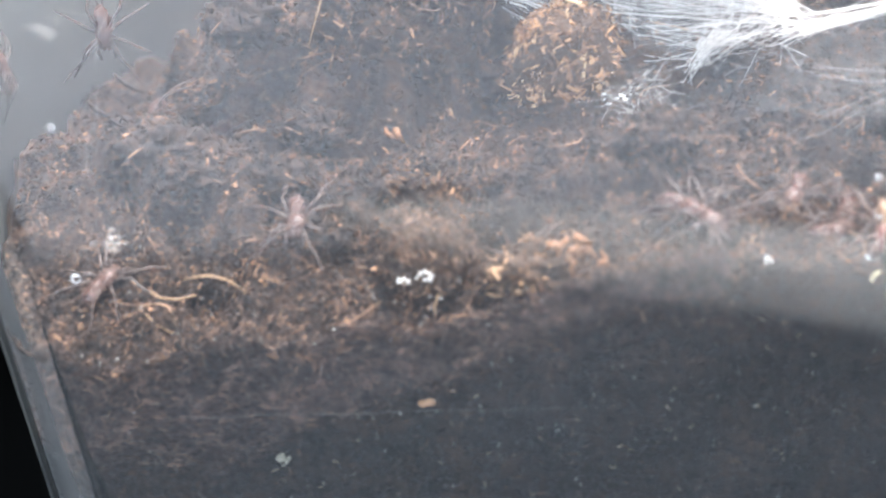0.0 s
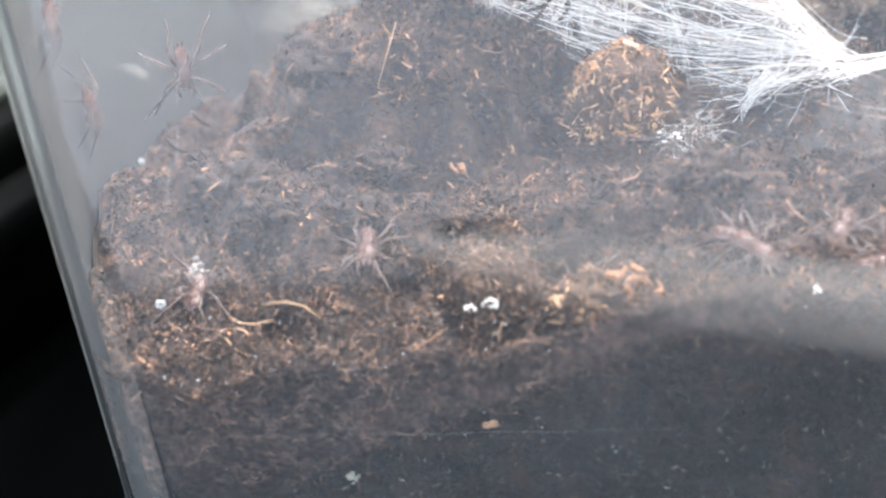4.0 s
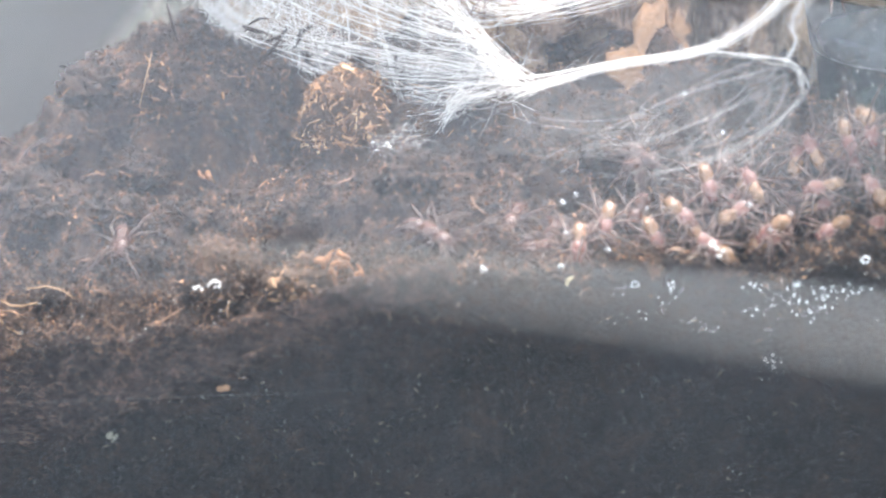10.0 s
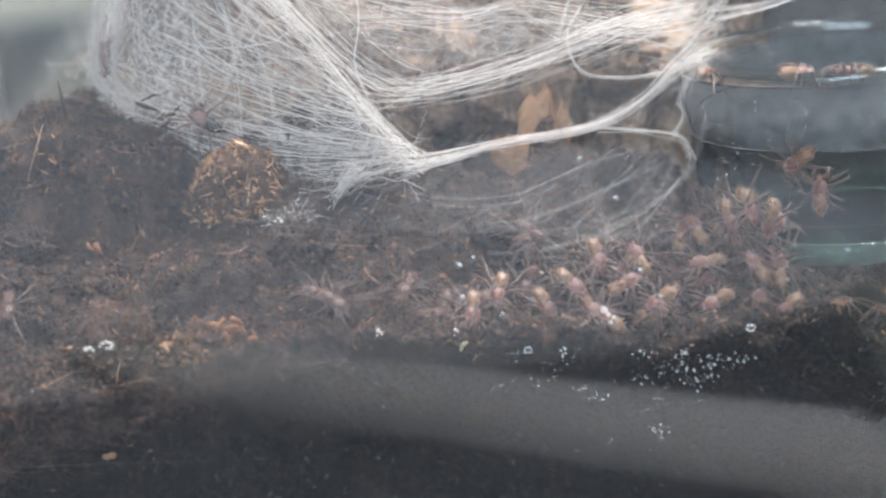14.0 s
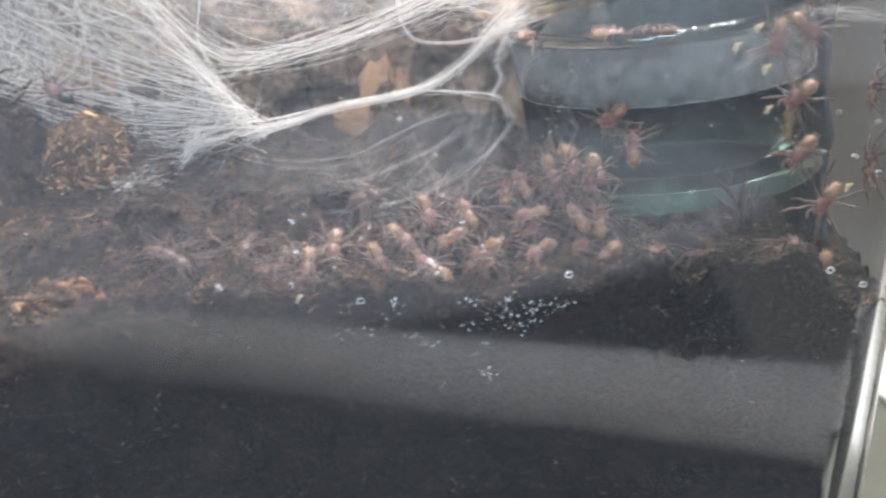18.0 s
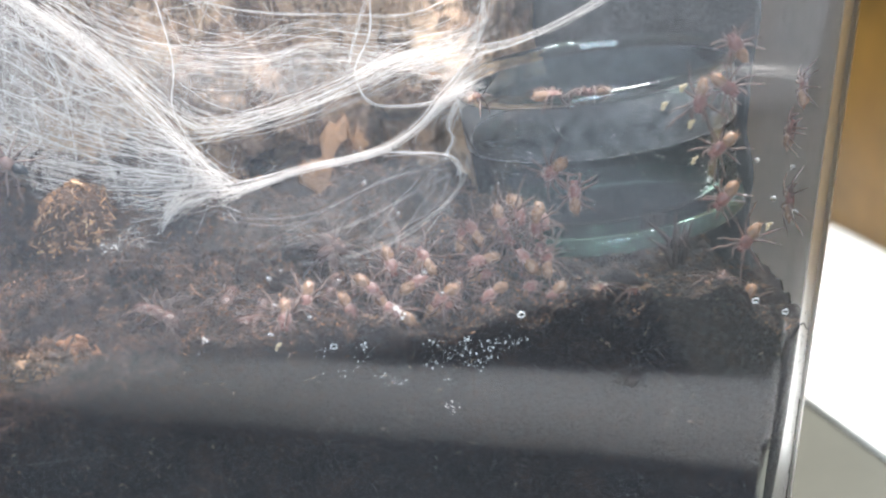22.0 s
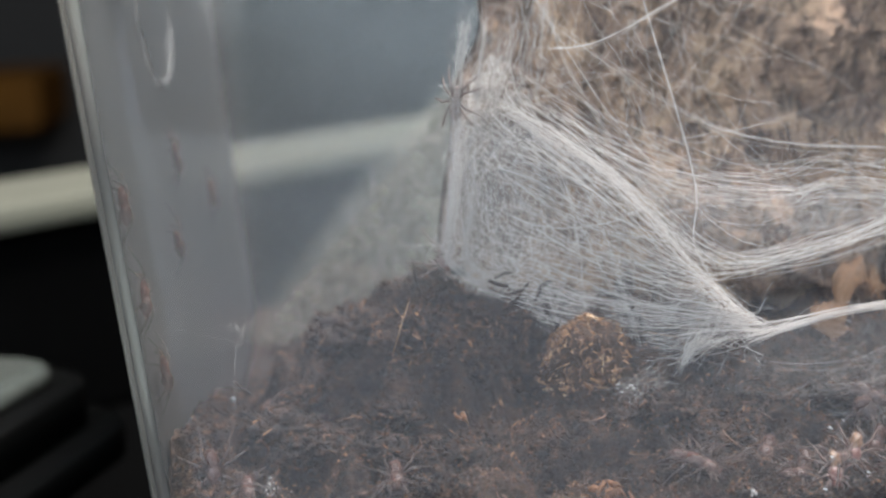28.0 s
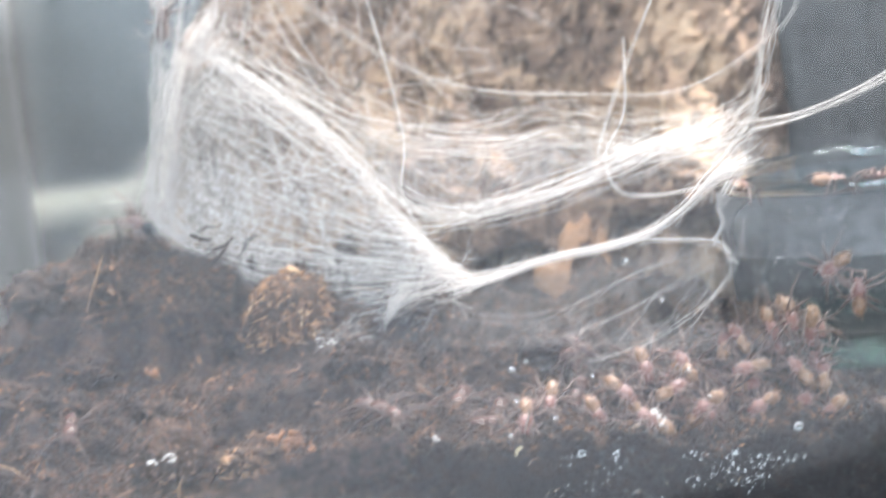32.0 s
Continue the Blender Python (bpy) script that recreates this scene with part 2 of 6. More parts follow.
def silk(name, cover, scale=0.0, colour=(0.88, 0.83, 0.78)):
    """Spider silk: white, lets light through; with scale a gauze with gaps."""
    m, n, l, b = material(name)
    n.remove(b)
    clear, white, back = n.new("ShaderNodeBsdfTransparent"), n.new("ShaderNodeBsdfDiffuse"), n.new("ShaderNodeBsdfTranslucent")
    white.inputs[0].default_value = back.inputs[0].default_value = (*colour, 1)
    half, mix = n.new("ShaderNodeMixShader"), n.new("ShaderNodeMixShader")
    half.inputs[0].default_value = 0.35
    l.new(white.outputs[0], half.inputs[1])
    l.new(back.outputs[0], half.inputs[2])
    mix.inputs[0].default_value = cover
    if scale:
        co = object_coords(n)
        a, c = noise_node(n, l, scale, 5, 0.65, co), noise_node(n, l, scale * 7, 4, 0.7, co)
        mul = n.new("ShaderNodeMath")
        mul.operation = "MULTIPLY"
        l.new(a.outputs[0], mul.inputs[0])
        l.new(c.outputs[0], mul.inputs[1])
        span = n.new("ShaderNodeMapRange")
        span.inputs["From Min"].default_value, span.inputs["From Max"].default_value = 0.14, 0.40
        span.inputs["To Min"].default_value, span.inputs["To Max"].default_value = 0.0, cover
        l.new(mul.outputs[0], span.inputs["Value"])
        l.new(span.outputs[0], mix.inputs[0])
    l.new(clear.outputs[0], mix.inputs[1])
    l.new(half.outputs[0], mix.inputs[2])
    l.new(mix.outputs[0], n["Material Output"].inputs[0])
    return m


def glass(name, colour, rough=0.02, ior=1.48):
    m, n, l, b = material(name)
    b.inputs["Base Color"].default_value = (*colour, 1)
    b.inputs["Transmission Weight"].default_value, b.inputs["Roughness"].default_value, b.inputs["IOR"].default_value = 1.0, rough, ior
    return m


def soil_material():
    m, n, l, b = material("coir_substrate")
    co = object_coords(n)
    fine, mid, big = noise_node(n, l, 900, 5, 0.7, co), noise_node(n, l, 190, 4, 0.6, co), noise_node(n, l, 26, 3, 0.5, co)
    r = ramp(n, [(0.36, (0.005, 0.0031, 0.0025)), (0.50, (0.024, 0.0122, 0.0075)), (0.60, (0.060, 0.030, 0.0165)), (0.72, (0.16, 0.082, 0.043))])
    mix = n.new("ShaderNodeMix")
    mix.inputs[0].default_value = 0.45
    l.new(fine.outputs[0], mix.inputs[2])
    l.new(mid.outputs[0], mix.inputs[3])
    l.new(mix.outputs[0], r.inputs[0])
    # damp substrate low in the tub is darker; the wet line wanders
    sep = n.new("ShaderNodeSeparateXYZ")
    l.new(co, sep.inputs[0])
    wet = n.new("ShaderNodeMath")
    wet.operation = "MULTIPLY_ADD"
    l.new(big.outputs[0], wet.inputs[0])
    wet.inputs[1].default_value = 0.018
    l.new(sep.outputs[2], wet.inputs[2])
    lean = n.new("ShaderNodeMath")
    lean.operation = "MULTIPLY_ADD"
    l.new(sep.outputs[0], lean.inputs[0])
    lean.inputs[1].default_value = -0.20
    l.new(wet.outputs[0], lean.inputs[2])
    edge = n.new("ShaderNodeMapRange")
    edge.inputs["From Min"].default_value, edge.inputs["From Max"].default_value = 0.076, 0.093
    edge.inputs["To Min"].default_value, edge.inputs["To Max"].default_value = 0.40, 1.0
    l.new(lean.outputs[0], edge.inputs["Value"])
    dark = n.new("ShaderNodeMix")
    dark.data_type, dark.blend_type = "RGBA", "MULTIPLY"
    dark.inputs[0].default_value = 1.0
    l.new(r.outputs[0], dark.inputs[6])
    l.new(edge.outputs[0], dark.inputs[7])
    l.new(dark.outputs[2], b.inputs["Base Color"])
    b.inputs["Roughness"].default_value = 0.8
    bumped(n, l, b, mix.outputs[0], 1.0, 0.0012)
    return m


def bark_material():
    """Cork: grey-brown plates with tan worn patches, dark pits and upright cracks."""
    m, n, l, b = material("cork_bark")
    co = object_coords(n)
    bend = noise_node(n, l, 55, 3, 0.5, co)
    shift = n.new("ShaderNodeVectorMath")
    shift.operation = "MULTIPLY_ADD"
    l.new(bend.outputs["Color"], shift.inputs[0])
    shift.inputs[1].default_value = (0.012, 0.012, 0.012)
    l.new(co, shift.inputs[2])
    tall = n.new("ShaderNodeMapping")
    tall.inputs["Scale"].default_value = (1.0, 0.6, 0.34)
    l.new(shift.outputs[0], tall.inputs[0])
    patch, grain, fine = noise_node(n, l, 44, 7, 0.58, shift.outputs[0]), noise_node(n, l, 420, 6, 0.72, tall.outputs[0]), noise_node(n, l, 1500, 4, 0.7, co)
    tone = n.new("ShaderNodeMix")
    tone.inputs[0].default_value = 0.34
    l.new(patch.outputs[0], tone.inputs[2])
    l.new(grain.outputs[0], tone.inputs[3])
    tone2 = n.new("ShaderNodeMix")
    tone2.inputs[0].default_value = 0.22
    l.new(tone.outputs[0], tone2.inputs[2])
    l.new(fine.outputs[0], tone2.inputs[3])
    r = ramp(n, [(0.35, (0.024, 0.014, 0.010)), (0.43, (0.10, 0.058, 0.039)), (0.49, (0.21, 0.132, 0.090)), (0.55, (0.37, 0.240, 0.152)), (0.64, (0.56, 0.39, 0.25))])
    l.new(tone2.outputs[0], r.inputs[0])
    crack = noise_node(n, l, 95, 5, 0.62, tall.outputs[0])
    near = n.new("ShaderNodeMath")
    near.operation = "SUBTRACT"
    l.new(crack.outputs[0], near.inputs[0])
    near.inputs[1].default_value = 0.5
    away = n.new("ShaderNodeMath")
    away.operation = "ABSOLUTE"
    l.new(near.outputs[0], away.inputs[0])
    slit = n.new("ShaderNodeMapRange")
    slit.inputs["From Min"].default_value, slit.inputs["From Max"].default_value = 0.006, 0.035
    slit.inputs["To Min"].default_value, slit.inputs["To Max"].default_value = 0.55, 1.0
    l.new(away.outputs[0], slit.inputs["Value"])
    dark = n.new("ShaderNodeMix")
    dark.data_type, dark.blend_type = "RGBA", "MULTIPLY"
    dark.inputs[0].default_value = 1.0
    l.new(r.outputs[0], dark.inputs[6])
    l.new(slit.outputs[0], dark.inputs[7])
    l.new(dark.outputs[2], b.inputs["Base Color"])
    b.inputs["Roughness"].default_value = 0.9
    rise = n.new("ShaderNodeMath")
    rise.operation = "MULTIPLY_ADD"
    l.new(slit.outputs[0], rise.inputs[0])
    rise.inputs[1].default_value = 0.35
    l.new(tone2.outputs[0], rise.inputs[2])
    bumped(n, l, b, rise.outputs[0], 1.0, 0.0022)
    return m


M_SOIL, M_BARK = soil_material(), bark_material()
M_FIBRE = by_island("coir_fibre", [(0.0, (0.010, 0.006, 0.0045)), (0.4, (0.044, 0.023, 0.0145)), (0.72, (0.11, 0.057, 0.034)), (0.92, (0.22, 0.120, 0.068)), (1.0, (0.38, 0.22, 0.125))], 0.65, 0.4)
M_DAMP = by_island("damp_fibre", [(0.0, (0.005, 0.0048, 0.0052)), (0.5, (0.0150, 0.0155, 0.0170)), (0.95, (0.034, 0.033, 0.034)), (0.985, (0.11, 0.070, 0.052)), (1.0, (0.42, 0.33, 0.24))], 0.7)
M_CRUMB = by_island("coir_crumbs", [(0.0, (0.005, 0.0031, 0.0022)), (0.4, (0.024, 0.0122, 0.0070)), (0.8, (0.060, 0.0300, 0.0160)), (0.95, (0.14, 0.070, 0.036)), (1.0, (0.30, 0.16, 0.084))], 0.75, 0.72)
M_DRY = by_island("dry_coir", [(0.0, (0.010, 0.0052, 0.0036)), (0.45, (0.040, 0.0195, 0.0115)), (0.82, (0.092, 0.046, 0.026)), (0.96, (0.19, 0.10, 0.054)), (1.0, (0.34, 0.19, 0.10))], 0.75, 0.6)
# Fibres pressed on the wall: a greyer brown than the loose crumbs.
M_PRESSED = by_island("pressed_coir", [(0.0, (0.005, 0.0036, 0.0033)), (0.45, (0.032, 0.0200, 0.0165)), (0.8, (0.085, 0.051, 0.041)), (0.95, (0.16, 0.094, 0.068)), (1.0, (0.34, 0.20, 0.13))], 0.7, 0.4)
M_CLUMP = by_island("pale_coir", [(0.0, (0.035, 0.017, 0.010)), (0.3, (0.11, 0.052, 0.026)), (0.65, (0.26, 0.13, 0.062)), (0.9, (0.42, 0.23, 0.115)), (1.0, (0.56, 0.36, 0.20))], 0.6)
# Darker than the fibres over it, painting shade into the gaps between them.
M_CLOD = plain("coir_clod", (0.050, 0.026, 0.014), 0.9, vary=0.6, scale=300, bump=0.8)
M_TUB = hazy_plastic("clear_polypropylene", 0.0135, (0.82, 0.87, 0.95), rough=0.06)
# End walls are hazier than the front, the right one more than the left.
M_TUBEND = hazy_plastic("hazy_left_polypropylene", 0.088, (0.90, 0.89, 0.86), 0.3, 1.18, 0.12)
M_TUBRIGHT = hazy_plastic("hazy_right_polypropylene", 0.13, (0.88, 0.87, 0.84), 0.3, 1.18, 0.75)
M_ARC = hazy_plastic("corner_plastic", 0.020, (0.88, 0.88, 0.86), 0.3, 1.18, 0.12)
# Haze and warm tint paint the bright line of a wall seen edge-on.
M_EDGELINE = hazy_plastic("edge_line_plastic", 0.13, (0.95, 0.90, 0.78), 0.3, 1.15, 0.1)
M_TUBBACK = hazy_plastic("milky_polypropylene", 0.125, (0.80, 0.87, 0.86), rough=0.45, ior=1.2)
M_SILK, M_GAUZE, M_FINE = silk("silk_thread", 0.70), silk("silk_gauze", 0.20, 90), silk("silk_fine", 0.42)
M_GLASS = hazy_plastic("dish_glass", 0.010, (0.72, 0.82, 0.86), 0.10, 1.09, 0.7, (0.86, 0.90, 0.91))
M_RIM = glass("rim_glass", (0.86, 0.93, 0.90), 0.02, 1.5)
M_WATER = glass("water", (1, 1, 1), 0.0)
M_WHITE = silk("white_mould", 0.55)
M_GLINT = plain("painted_white_glint", (0.85, 0.85, 0.83), 0.25, vary=0.1, scale=900, bump=0.3)


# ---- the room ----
# Near-black wall colour stands in for the gloom of an unlit room.
M_WALL = plain("near_black_wall", (0.004, 0.0035, 0.003), 0.9, vary=0.2, scale=3, bump=0.05)
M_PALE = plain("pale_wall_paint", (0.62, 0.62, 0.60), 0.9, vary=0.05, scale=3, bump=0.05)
M_CEIL = plain("ceiling_paint", (0.75, 0.75, 0.73), 0.9, vary=0.04, scale=3, bump=0.03)
M_BLACK = plain("black_table_laminate", (0.0009, 0.0009, 0.0009), 0.8, vary=0.3, scale=25, bump=0.06, spec=0.03)
M_FLOOR = plain("dark_floor_boards", (0.07, 0.045, 0.03), 0.6, vary=0.3, scale=8, bump=0.05)
tagged(part("floor", bevelled_box(-2.2, 2.2, -2.2, 2.4, -0.79, -0.74, 0), M_FLOOR), "dark brown floor of the room", "floor", kind="structure")
tagged(part("ceiling", bevelled_box(-2.2, 2.2, -2.2, 2.4, 1.70, 1.75, 0), M_CEIL), "white painted ceiling", "ceiling", kind="structure")
tagged(part("wall_back", bevelled_box(-2.2, 2.2, 2.4, 2.45, -0.74, 1.70, 0), M_WALL), "near-black wall far behind the table, gloom put into its colour", "wall", kind="structure")
tagged(part("wall_west", bevelled_box(-2.25, -2.2, -2.2, 2.4, -0.74, 1.70, 0), M_WALL), "near-black side wall, gloom put into its colour", "wall", kind="structure")
tagged(part("wall_east", bevelled_box(2.2, 2.25, -2.2, 2.4, -0.74, 1.70, 0), M_WALL), "near-black side wall, gloom put into its colour", "wall", kind="structure")
wall_front = tagged(new("wall_front"), "pale wall with the window that lights the table", "wall", kind="structure")
for x0, x1, z0, z1 in ((-2.2, -1.55, -0.74, 1.70), (0.05, 2.2, -0.74, 1.70), (-1.55, 0.05, -0.74, 0.38), (-1.55, 0.05, 1.66, 1.70)):
    part("wall_panel", bevelled_box(x0, x1, -2.25, -2.2, z0, z1, 0), M_PALE, wall_front)
window = tagged(new("window_1"), "white framed window behind the camera", "window", kind="structure")
M_FRAME = plain("white_frame_paint", (0.78, 0.78, 0.76), 0.5, vary=0.05, scale=20, bump=0.05)
for x0, x1, z0, z1 in ((-1.55, -1.50, 0.38, 1.66), (0.0, 0.05, 0.38, 1.66), (-1.50, 0.0, 0.38, 0.43), (-1.50, 0.0, 1.61, 1.66), (-0.77, -0.73, 0.43, 1.61)):
    part("window_frame", bevelled_box(x0, x1, -2.24, -2.19, z0, z1, 0.004), M_FRAME, window)
lamp = thing("ceiling_lamp", "flat warm ceiling lamp with a white diffuser", "lamp")
part("housing", bevelled_box(0.09, 0.61, 0.14, 0.46, 1.53, 1.70, 0.01), M_FRAME, lamp)

table = thing("table", "matt black table top", "table")
part("tabletop", bevelled_box(-0.85, 0.75, -0.55, 0.95, -0.044, -0.014, 0.004), M_BLACK, table)
for x, y in ((-0.78, -0.48), (0.68, -0.48), (-0.78, 0.88), (0.68, 0.88)):
    part("leg", bevelled_box(x - 0.03, x + 0.03, y - 0.03, y + 0.03, -0.74, -0.044, 0.004), M_BLACK, table)

# things round the tub, all far out of focus
M_CREAM = plain("cream_plastic", (0.115, 0.113, 0.085), 0.7, vary=0.06, scale=12, bump=0.05)
M_GREYMAT = plain("grey_green_mat", (0.052, 0.052, 0.040), 0.85, vary=0.10, scale=30, bump=0.1)
M_PAPER = plain("white_card", (0.70, 0.69, 0.65), 0.8, vary=0.03, scale=20, bump=0.04)
M_WOOD = plain("brown_wood", (0.17, 0.09, 0.017), 0.5, vary=0.6, scale=6, bump=0.08)
crate = thing("storage_crate", "black crate with a cream plastic lid behind the tub", "crate", at=pose(-0.157, 0.468, 0, 0, 0, 47))
part("crate_body", bevelled_box(-0.20, 0.29, 0.008, 0.066, -0.014, 0.072, 0.004), M_BLACK, crate)
part("lid", bevelled_box(-0.21, 0.30, 0.0, 0.074, 0.0722, 0.084, 0.004), M_CREAM, crate, "cream plastic lid")


def slab(outline, z0, z1, edge=0.0015):
    """An upright prism over an outline, with its top edge eased."""
    n_, c = len(outline), np.mean(outline, 0)
    rings = [(z0, 0.0), (z1 - edge, 0.0), (z1 - 0.3 * edge, 0.3 * edge), (z1, edge)]
    v_, f_ = [], []
    for z, back in rings:
        for q in outline:
            d = np.array(q) - c
            v_.append((*(np.array(q) - d / np.linalg.norm(d) * back), z))
    for k in range(len(rings) - 1):
        f_ += [(k * n_ + i, k * n_ + (i + 1) % n_, (k + 1) * n_ + (i + 1) % n_, (k + 1) * n_ + i) for i in range(n_)]
    f_ += [tuple(range(n_))[::-1], tuple(3 * n_ + i for i in range(n_))]
    return v_, f_


def rounded(w, d, r, grow=0.0, seg=8):
    """Outline of a rectangle from (-w, -d) to (0, 0) with round corners."""
    out = []
    for cx, cy, a0 in ((-r, -r, 0), (r - w, -r, 90), (r - w, r - d, 180), (-r, r - d, 270)):
        out += [(cx + (r + grow) * math.cos(radians(a0 + 90 * k / seg)), cy + (r + grow) * math.sin(radians(a0 + 90 * k / seg))) for k in range(seg + 1)]
    return out


M_LID = plain("shiny_white_lid", (0.12, 0.13, 0.115), 0.16, vary=0.35, scale=45, bump=0.25, dist=0.002)
M_DARKBOX = plain("black_box_plastic", (0.0035, 0.0035, 0.0033), 0.6, vary=0.3, scale=25, bump=0.06, spec=0.08)
carton = thing("lidded_box", "low black plastic box with a shiny white window in its lid", "box", at=pose(-0.176, 0.226, 0, 0, 0, -15))
part("box_body", slab(rounded(0.17, 0.20, 0.012), -0.014, 0.030), M_DARKBOX, carton)
part("box_rim", slab(rounded(0.17, 0.20, 0.012, 0.020), 0.0302, 0.040), M_DARKBOX, carton, "black ledge round the box")
part("lid", slab(rounded(0.17, 0.20, 0.012, 0.009), 0.0402, 0.054), M_DARKBOX, carton)
part("lid_window", slab(rounded(0.17, 0.20, 0.016), 0.0542, 0.0600, 0.003), M_LID, carton, "shiny white lid window")
shelf = thing("wooden_shelf", "brown wooden shelf board on brackets at the dark back wall", "shelf")
part("shelf_board", bevelled_box(-1.9, -0.545, 2.16, 2.40, -0.065, 0.012, 0.006), plain("shelf_wood", (0.05, 0.021, 0.003), 0.7, vary=0.35, scale=9, bump=0.08, spec=0.05), shelf)
for x in (-1.6, -0.8):
    part("bracket", bevelled_box(x, x + 0.03, 2.22, 2.40, -0.20, -0.0655, 0.003), M_BLACK, shelf)
tagged(part("grey_mat", bevelled_box(0.130, 0.74, -0.30, 0.42, -0.0135, -0.011, 0.0008), M_GREYMAT), "grey-green mat on the table beside the tub", "mat")
card = tagged(part("white_board", bevelled_box(-0.052, 0.0492, -0.30, 0.30, 0, 0.003, 0.0008), M_PAPER), "white painted board lying on the mat", "board")
card.matrix_world = pose(0.222, 0.190, -0.0108, 0, 0, 6.5)
box = thing("wooden_box", "brown wooden drawer box standing on the mat beside the board", "box", at=pose(0.222, 0.190, -0.0110, 0, 0, 6.5))
part("box_body", bevelled_box(0.060, 0.32, -0.24, 0.50, 0.0, 0.33, 0.004), M_WOOD, box)
for z0, z1 in ((0.0005, 0.160), (0.163, 0.328)):
    part("drawer_front", bevelled_box(0.050, 0.060, -0.232, 0.492, z0, z1, 0.003), M_WOOD, box)
M_VEIL = plain("veil_grey", (0.225, 0.24, 0.275), 0.8, vary=0.06, scale=20, bump=0.04)
M_LIGHTWOOD = plain("pale_painted_wood", (0.36, 0.355, 0.35), 0.7, vary=0.06, scale=30, bump=0.06)
upper = [(-0.085, -0.104, 0.0270), (-0.040, -0.103, 0.0256), (0.013, -0.102, 0.0177), (0.1126, -0.100, 0.003), (0.19, -0.098, -0.0085)]
lower = [(-0.085, -0.104, 0.0215), (-0.040, -0.0955, 0.0111), (0.0104, -0.086, 0.0072), (0.108, -0.064, -0.001), (0.19, -0.046, -0.0105)]
bv_, bf_ = [], []
for q, w in zip(upper, lower):
    bv_ += [q, w, (w[0], w[1] - 0.002, w[2] - 0.0025), (q[0], q[1] - 0.002, q[2] - 0.0025)]
for k in range(len(upper) - 1):
    bf_ += [(4 * k + a, 4 * k + (a + 1) % 4, 4 * k + 4 + (a + 1) % 4, 4 * k + 4 + a) for a in range(4)]
bf_ += [(3, 2, 1, 0), (16, 17, 18, 19)]
tagged(part("pale_board", (bv_, bf_), M_LIGHTWOOD), "pale painted board leaning low in front of the tub", "board")
tagged(part("board_rest", bevelled_box(-0.075, -0.055, -0.125, -0.104, -0.014, 0.0178, 0.003), M_BLACK), "small black block propping up the board", "block")
# Unseen panel and dome, added so the front wall mirrors a soft veil.
tagged(part("desk_pad", bevelled_box(-0.60, 0.60, -0.545, -0.325, -0.0138, -0.011, 0.001), plain("veil_pale", (0.27, 0.28, 0.30), 0.8, vary=0.06, scale=20, bump=0.04)), "unseen pale panel near the table edge, added for mirrored haze", "pad")
tagged(part("grey_cushion", ball((-0.13, -0.238, -0.0140), (0.30, 0.095, 0.018), 40, 64), M_VEIL), "unseen flat grey dome, added so the tub mirrors a veil", "cushion")



# ---- the tub ----
def wall_left(z):
    return -0.1190 - 0.096 * (z - 0.0655)


def wall_right(z):
    return 0.1186 + 0.096 * (z - 0.0585)


def wall_near(z):
    return -0.096 * (z - 0.062)


def wall_far(z):
    return 0.262 + 0.096 * (z - 0.10)


def tub_ring(z, out=0.0, r=0.011, seg=8):
    x0, x1, y0, y1 = wall_left(z) - out, wall_right(z) + out, wall_near(z) - out, wall_far(z) + out
    r += out
    pts = []
    for cx, cy, a0 in ((x1 - r, y0 + r, -90), (x1 - r, y1 - r, 0), (x0 + r, y1 - r, 90), (x0 + r, y0 + r, 180)):
        for k in range(seg + 1):
            a = radians(a0 + 90 * k / seg)
            pts.append((cx + r * math.cos(a), cy + r * math.sin(a), z))
    return pts


TOP = 0.205
loops = [tub_ring(-0.0138, -0.004), tub_ring(-0.011, 0.0012)]
loops += [tub_ring(z, 0.0012) for z in (0.05, 0.071, 0.10, 0.15, TOP - 0.006)]
loops += [tub_ring(TOP - 0.006, 0.006), tub_ring(TOP, 0.006), tub_ring(TOP, 0.0)]
loops += [tub_ring(z, 0.0) for z in (0.15, 0.10, 0.071, 0.05, -0.008)] + [tub_ring(-0.011, -0.004)]
n = len(loops[0])
tv = [p for ring in loops for p in ring]
tf = [(i * n + j, i * n + (j + 1) % n, (i + 1) * n + (j + 1) % n, (i + 1) * n + j) for i in range(len(loops) - 1) for j in range(n)]
tf += [tuple(range(n))[::-1], tuple((len(loops) - 1) * n + j for j in range(n))]
tub = thing("plastic_tub", "clear tapered plastic tub, slightly milky, holding a spider colony", "tub")
shell = mesh_of("tub_shell", tv, tf)
for m in (M_TUB, M_TUBEND, M_TUBBACK, M_TUBRIGHT, M_EDGELINE, M_ARC):
    shell.materials.append(m)
for f in shell.polygons:
    c = f.center
    if f.area > 0.001:
        f.use_smooth = False
    if c.y > wall_far(c.z) - 0.004:
        f.material_index = 2
    elif c.z < 0.06:
        f.material_index = 5 if c.y < wall_near(c.z) + 0.012 and (c.x < wall_left(c.z) + 0.0088 or c.x > wall_right(c.z) - 0.0088) else 0
    # Outermost corner faces carry the painted bright edge line.
    elif c.y < wall_near(c.z) + 0.012 and (c.x < wall_left(c.z) + 0.0012 or c.x > wall_right(c.z) - 0.0012):
        f.material_index = 4
    elif c.y < wall_near(c.z) + 0.012 and (0.0012 <= c.x - wall_left(c.z) < 0.0088 or 0.0012 <= wall_right(c.z) - c.x < 0.0088):
        f.material_index = 5
    elif c.x < wall_left(c.z) + 0.0088:
        f.material_index = 1
    elif c.x > wall_right(c.z) - 0.0088:
        f.material_index = 3
part("tub_shell", shell, None, tub)
